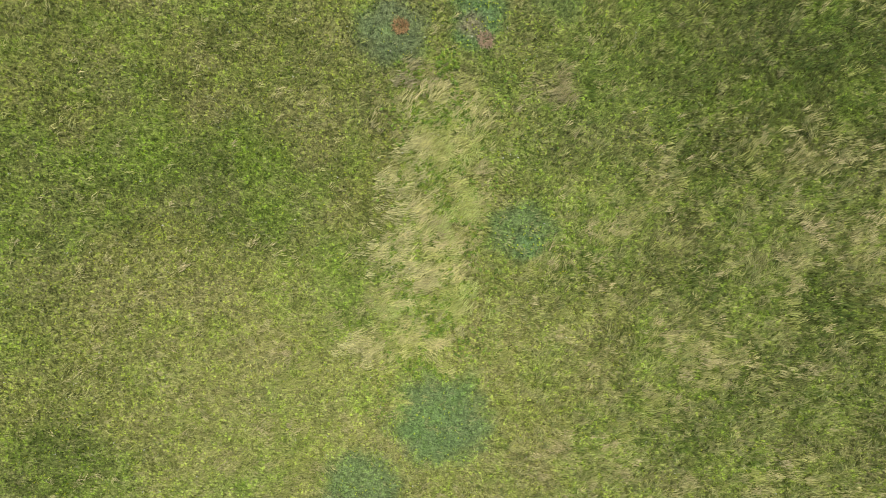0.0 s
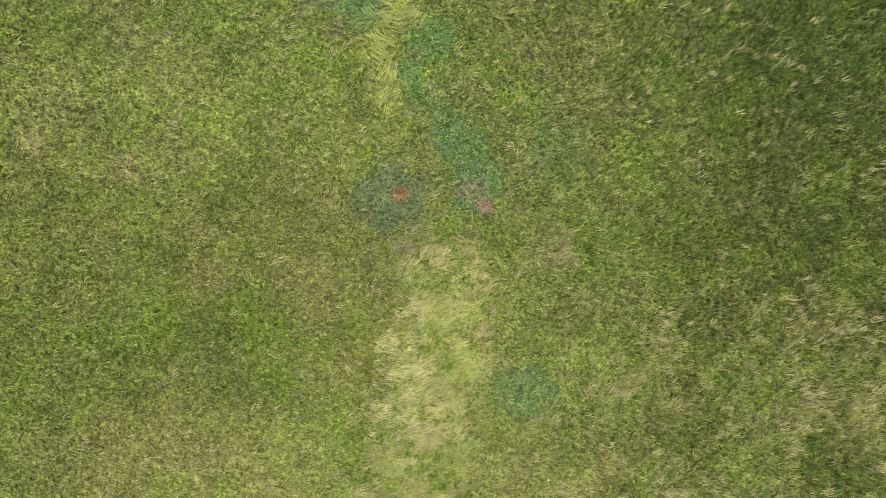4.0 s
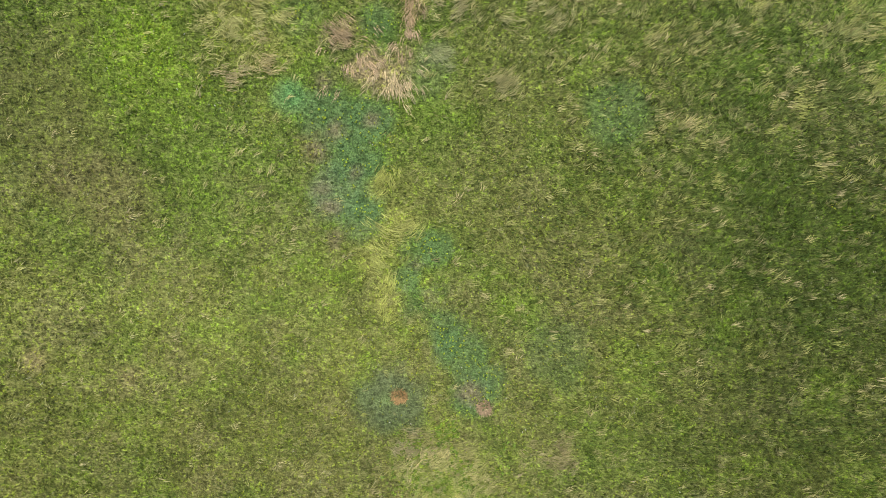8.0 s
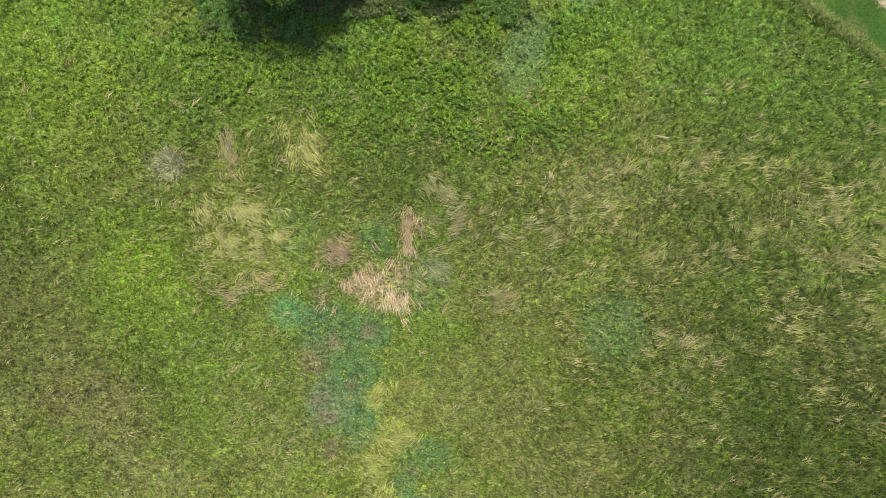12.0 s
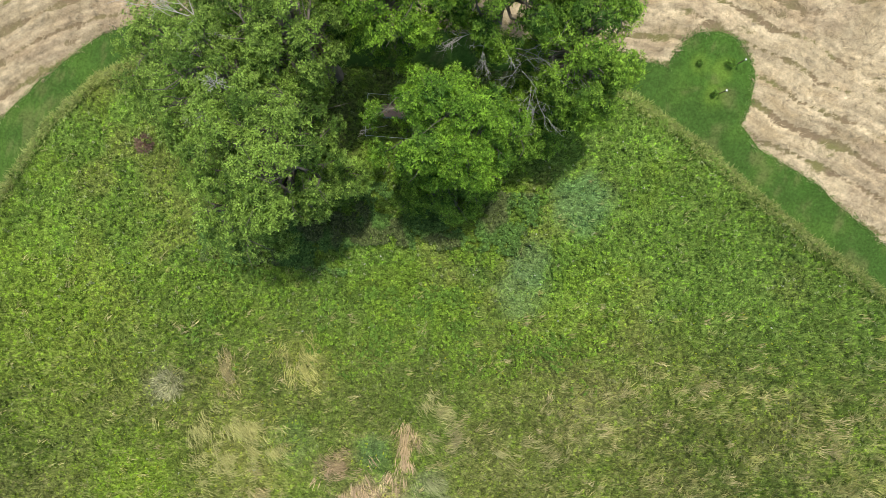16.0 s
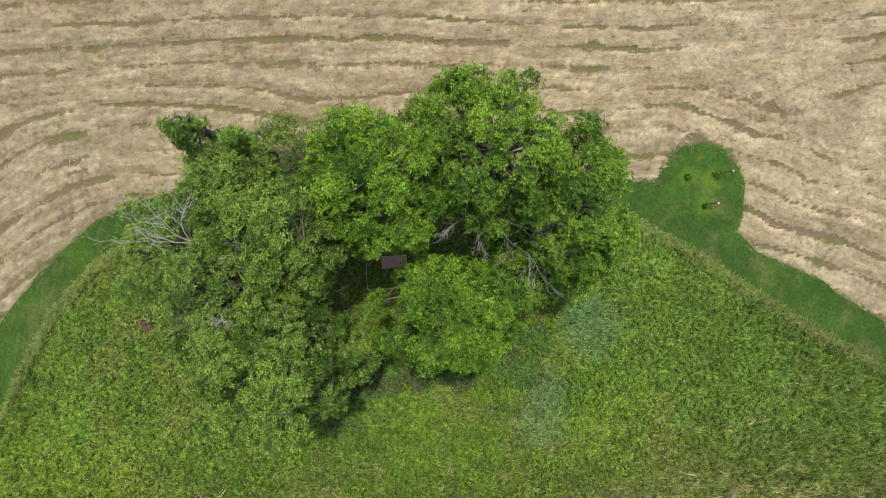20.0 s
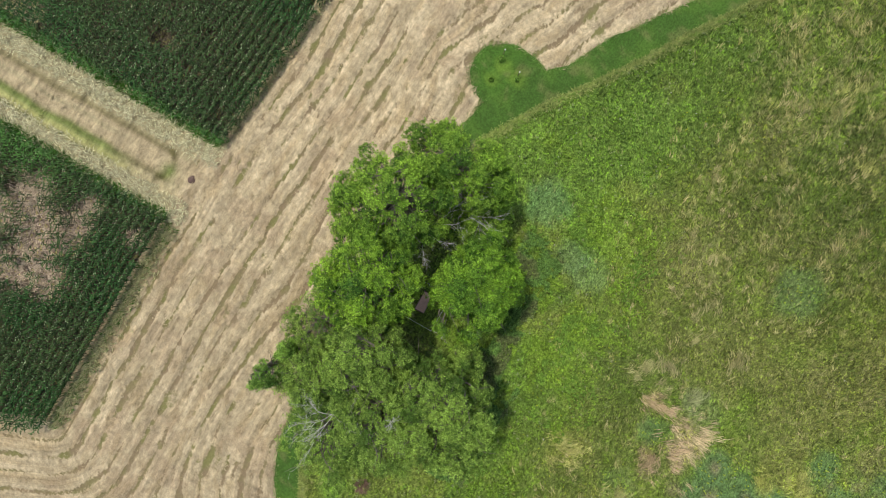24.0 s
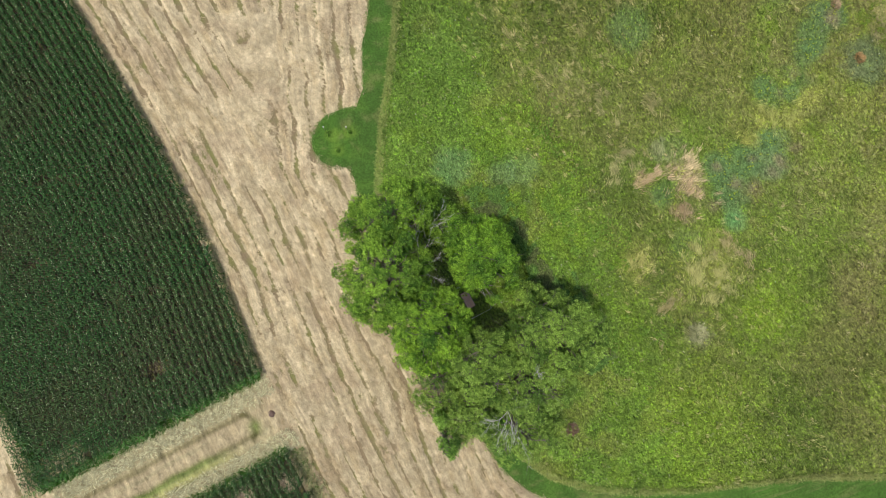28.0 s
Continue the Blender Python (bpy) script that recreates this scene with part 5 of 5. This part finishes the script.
tree("tree", -11.7, 67.8, 16.8, 3.9, 4.4, 6.2, 135, DULL_A, DULL_B, "olive green tree with open crown over the meadow", 66, 40, 0.9, gaps=SIGHT_GAPS)
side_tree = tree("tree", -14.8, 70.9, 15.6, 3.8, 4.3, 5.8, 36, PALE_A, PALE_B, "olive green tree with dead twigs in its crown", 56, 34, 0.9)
tree("tree", -10.8, 74.4, 16.5, 3.3, 3.2, 5.6, 37, DULL_A, DULL_B, "slender olive green tree inside the grove", 48, 40, 0.9, gaps=SIGHT_GAPS)
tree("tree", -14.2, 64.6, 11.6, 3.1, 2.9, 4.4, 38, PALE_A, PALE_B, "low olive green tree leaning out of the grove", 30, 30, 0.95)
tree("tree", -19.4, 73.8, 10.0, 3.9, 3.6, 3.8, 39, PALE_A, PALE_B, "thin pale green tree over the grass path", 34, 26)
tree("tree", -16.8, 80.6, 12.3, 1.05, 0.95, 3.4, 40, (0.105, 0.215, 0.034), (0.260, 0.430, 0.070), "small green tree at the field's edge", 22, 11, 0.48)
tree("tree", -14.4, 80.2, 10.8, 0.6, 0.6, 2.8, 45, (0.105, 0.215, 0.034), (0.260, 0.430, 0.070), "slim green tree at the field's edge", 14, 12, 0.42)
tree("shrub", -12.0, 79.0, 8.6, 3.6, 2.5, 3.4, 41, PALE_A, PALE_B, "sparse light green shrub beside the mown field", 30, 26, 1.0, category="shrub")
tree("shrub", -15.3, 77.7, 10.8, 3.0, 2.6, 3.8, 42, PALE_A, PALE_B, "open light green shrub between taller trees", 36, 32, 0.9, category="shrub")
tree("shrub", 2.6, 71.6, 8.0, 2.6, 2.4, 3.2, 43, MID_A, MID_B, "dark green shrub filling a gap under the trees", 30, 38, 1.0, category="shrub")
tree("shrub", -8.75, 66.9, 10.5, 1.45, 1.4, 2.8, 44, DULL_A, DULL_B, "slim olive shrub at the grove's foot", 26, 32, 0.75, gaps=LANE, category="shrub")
# Separate plant added in place of the round tree's low outer foliage.
tree("shrub", -2.3, 67.0, 5.4, 3.4, 2.1, 2.9, 46, MID_A, MID_B, "low green skirt of foliage under the round tree", 40, 36, 0.85, gaps=LANE, category="shrub")

dead_limb(side_tree, (-15.8, 74.5, 12.6), (-0.35, 0.45, 0.5), 2.2, 51, thick=0.9)
dead_limb(side_tree, (-15.7, 74.4, 12.6), (-0.85, 0.1, 0.25), 2.2, 52, thick=0.9)
dead_limb(side_tree, (-15.8, 74.4, 12.6), (0.1, 0.7, 0.5), 1.9, 59, thick=0.9)
dead_limb(side_tree, (-15.8, 74.3, 12.8), (0.25, -0.7, 0.45), 1.8, 65, thick=0.9)
dead_limb(side_tree, (-13.7, 70.6, 14.6), (0.3, 0.1, 0.9), 1.0, 53, thick=1.1)
dead_limb(side_tree, (-14.2, 69.9, 13.4), (-0.4, -0.6, 0.6), 1.1, 66)
dead_limb(wide_tree, (-0.8, 75.4, 10.8), (-0.7, -0.45, 0.3), 1.7, 54)
dead_limb(wide_tree, (-0.4, 75.2, 10.6), (-0.1, -0.8, 0.35), 1.5, 60)
dead_limb(wide_tree, (0.4, 75.0, 10.6), (0.5, -0.75, 0.25), 2.0, 55)
dead_limb(wide_tree, (0.8, 74.8, 10.2), (0.85, -0.3, 0.15), 2.6, 56)
dead_limb(wide_tree, (1.4, 74.6, 9.8), (0.6, -0.7, 0.1), 1.9, 63)
dead_limb(end_tree, (2.3, 72.8, 9.8), (-0.1, -0.8, 0.3), 1.7, 57)
dead_limb(end_tree, (2.6, 72.6, 9.6), (0.3, -0.75, 0.2), 1.5, 64)
dead_limb(round_tree, (-5.9, 70.2, 8.0), (-0.6, -0.2, 0.2), 1.1, 58)


# ---- small things ----
def box_bm(sx, sy, sz, bevel=0.012):
    bm = bmesh.new()
    bmesh.ops.create_cube(bm, size=1)
    bmesh.ops.scale(bm, vec=(sx, sy, sz), verts=bm.verts)
    bmesh.ops.bevel(bm, geom=bm.edges[:], offset=bevel, segments=2, affect="EDGES", profile=0.6)
    return bm


def placed(ob, x, y, z, rx=0, ry=0, rz=0):
    ob.matrix_basis = pose(x, y, z, rx, ry, rz)
    return ob


def lidded_box(x, y, turn):
    root = empty("wooden_box", x, y, float(ground_z(x, y)), turn)
    placed(part("front_panel", box_bm(1.9, 0.06, 0.55), MAT_BOX, root, "weathered grey side"), 0, -0.45, 0.275)
    placed(part("back_panel", box_bm(1.9, 0.06, 0.55), MAT_BOX, root), 0, 0.45, 0.275)
    for s in (-1, 1):
        placed(part("end_panel", box_bm(0.06, 0.84, 0.55), MAT_BOX, root), s * 0.92, 0, 0.275)
    lid = placed(part("lid", box_bm(1.86, 0.9, 0.05), MAT_LID, root, "faded red-brown lid"), 0, 0.02, 0.585, 6)
    for s in (-1, 1):
        placed(part("edge_strip", box_bm(0.08, 0.94, 0.06), MAT_TIMBER, lid, "dark brown edge strip"), s * 0.96, 0, 0.012)
    placed(part("edge_strip", box_bm(1.84, 0.07, 0.06), MAT_TIMBER, lid), 0, 0.46, 0.012)
    return tagged(root, "low box with red-brown lid standing under the trees", "box")


lidded_box(-6.25, 72.1, 1.5)


def pipe_fence(x0, x1, y0, y1, high):
    root = empty("pipe_fence", x0, y0, float(ground_z(x0, y0)))
    w, d = x1 - x0, y1 - y0

    def rod(name, a, b, rad=0.013):
        shown(name, mesh_of(name, *tube([a, b], [rad, rad], 8), None, True), MAT_PIPE, root)

    for px, py in ((0, 0), (w, 0), (w, d), (0, d), (w / 2, d), (w / 2, 0)):
        rod("post", (px, py, -0.1), (px, py, high))
    for a, b in (((0, 0), (w, 0)), ((w, 0), (w, d)), ((w, d), (0, d)), ((0, d), (0, 0))):
        rod("rail", (*a, high), (*b, high))
    return tagged(root, "low white pipe fence round the box under the trees", "fence")


pipe_fence(-8.25, -4.55, 70.2, 73.15, 0.8)


def sapling(x, y, seed, size):
    r = np.random.default_rng(seed)
    gz = float(ground_z(x, y)) + 0.07
    root = empty("sapling", x, y, gz)
    shown("stem", mesh_of("stem", *tube([(0, 0, -0.1), (0.02, 0, size * 0.5), (0, 0.03, size)], [0.025, 0.02, 0.008], 6), None, True), MAT_BARK, root)
    m = 24
    d = r.normal(0, 1, (m, 3))
    d /= np.linalg.norm(d, axis=1, keepdims=True)
    p = d * size * 0.42 * r.uniform(0.3, 1, (m, 1)) + np.array([0, 0, size * 0.62])
    v, f, t = leaf_clusters(p, np.abs(d) * np.sign(d), np.repeat([[0.19, 0.34, 0.05]], m, 0), r, 6, 0.16, 0.07)
    shown("leaves", mesh_of("leaves", v, f, t), MAT_LEAF, root)
    return tagged(root, "young green sapling planted in the mown grass", "sapling", "planted saplings")


def marker_post(x, y):
    root = empty("marker_post", x, y, float(ground_z(x, y)) + 0.07)
    shown("stake", mesh_of("stake", *tube([(0, 0, -0.15), (0, 0, 1.15)], [0.035, 0.03], 8), None, True), MAT_TIMBER, root)
    placed(part("cap", box_bm(0.12, 0.12, 0.1, 0.025), MAT_CAP, root, "white cap"), 0, 0, 1.2)
    return tagged(root, "short stake with a white cap beside a sapling", "marker post", "posts in the mown lobe")


sapling(17.1, 77.3, 61, 0.7)
sapling(16.2, 75.15, 62, 0.5)
sapling(15.0, 77.2, 63, 0.4)
marker_post(17.75, 77.4)
marker_post(16.65, 75.2)


def plant_clump(name, x, y, rad, tint, seed, label, n=160, length=0.35):
    """A tuft that stands out by its colour: an Empty with its blades as one mesh."""
    r = np.random.default_rng(seed)
    a, q = r.uniform(0, 6.28, n), rad * np.sqrt(r.random(n))
    px, py = x + q * np.cos(a), y + q * np.sin(a)
    c = np.array(tint) * r.uniform(0.7, 1.25, (n, 1))
    v, f, t = blades(px, py, ground_z(px, py), c, r, 4, np.full(n, length), 0.045, np.full(n, 0.7), a, 0.6)
    v = v - np.array([x, y, float(ground_z(x, y))])
    ob = shown(name, mesh_of(name, v, f, t), MAT_STRAW)
    ob.matrix_world = pose(x, y, float(ground_z(x, y)))
    return tagged(ob, label, "plant")


plant_clump("withered_bush", -2.75, 16.6, 0.5, (0.40, 0.26, 0.11), 71, "withered orange-brown bush in the meadow grass")
plant_clump("straw_tuft", 4.3, 16.1, 0.5, (0.46, 0.34, 0.20), 72, "pale dry tuft beside green weeds in the swale")
plant_clump("grey_bush", -21.7, 50.7, 0.95, (0.43, 0.43, 0.22), 73, "pale grey withered bush in the meadow grass", 220, 0.45)
plant_clump("withered_bush", -24.4, 68.4, 0.42, (0.22, 0.150, 0.10), 74, "dark reddish-brown withered bush beside the grove", 200, 0.5)


def dirt_clod(x, y):
    """A lump of turned earth at the end of the lane."""
    bm = bmesh.new()
    bmesh.ops.create_icosphere(bm, subdivisions=3, radius=0.32)
    for v in bm.verts:
        k = 0.75 + 0.6 * float(fbm(v.co.x * 4 + 7, v.co.y * 4 + v.co.z * 3, 1.0, 171, 3))
        v.co = Vector((v.co.x * k * 1.2, v.co.y * k, max(-0.03, v.co.z * k * 0.6)))
    me = bpy.data.meshes.new("dirt_clod")
    bm.to_mesh(me)
    bm.free()
    ob = shown("dirt_clod", me, MAT_TIMBER)
    ob.matrix_world = pose(x, y, float(stubble_z(np.array(x), np.array(y))))
    return tagged(ob, "dark brown lump of earth at the lane's end", "earth lump")


dirt_clod(-7.25, 96.6)
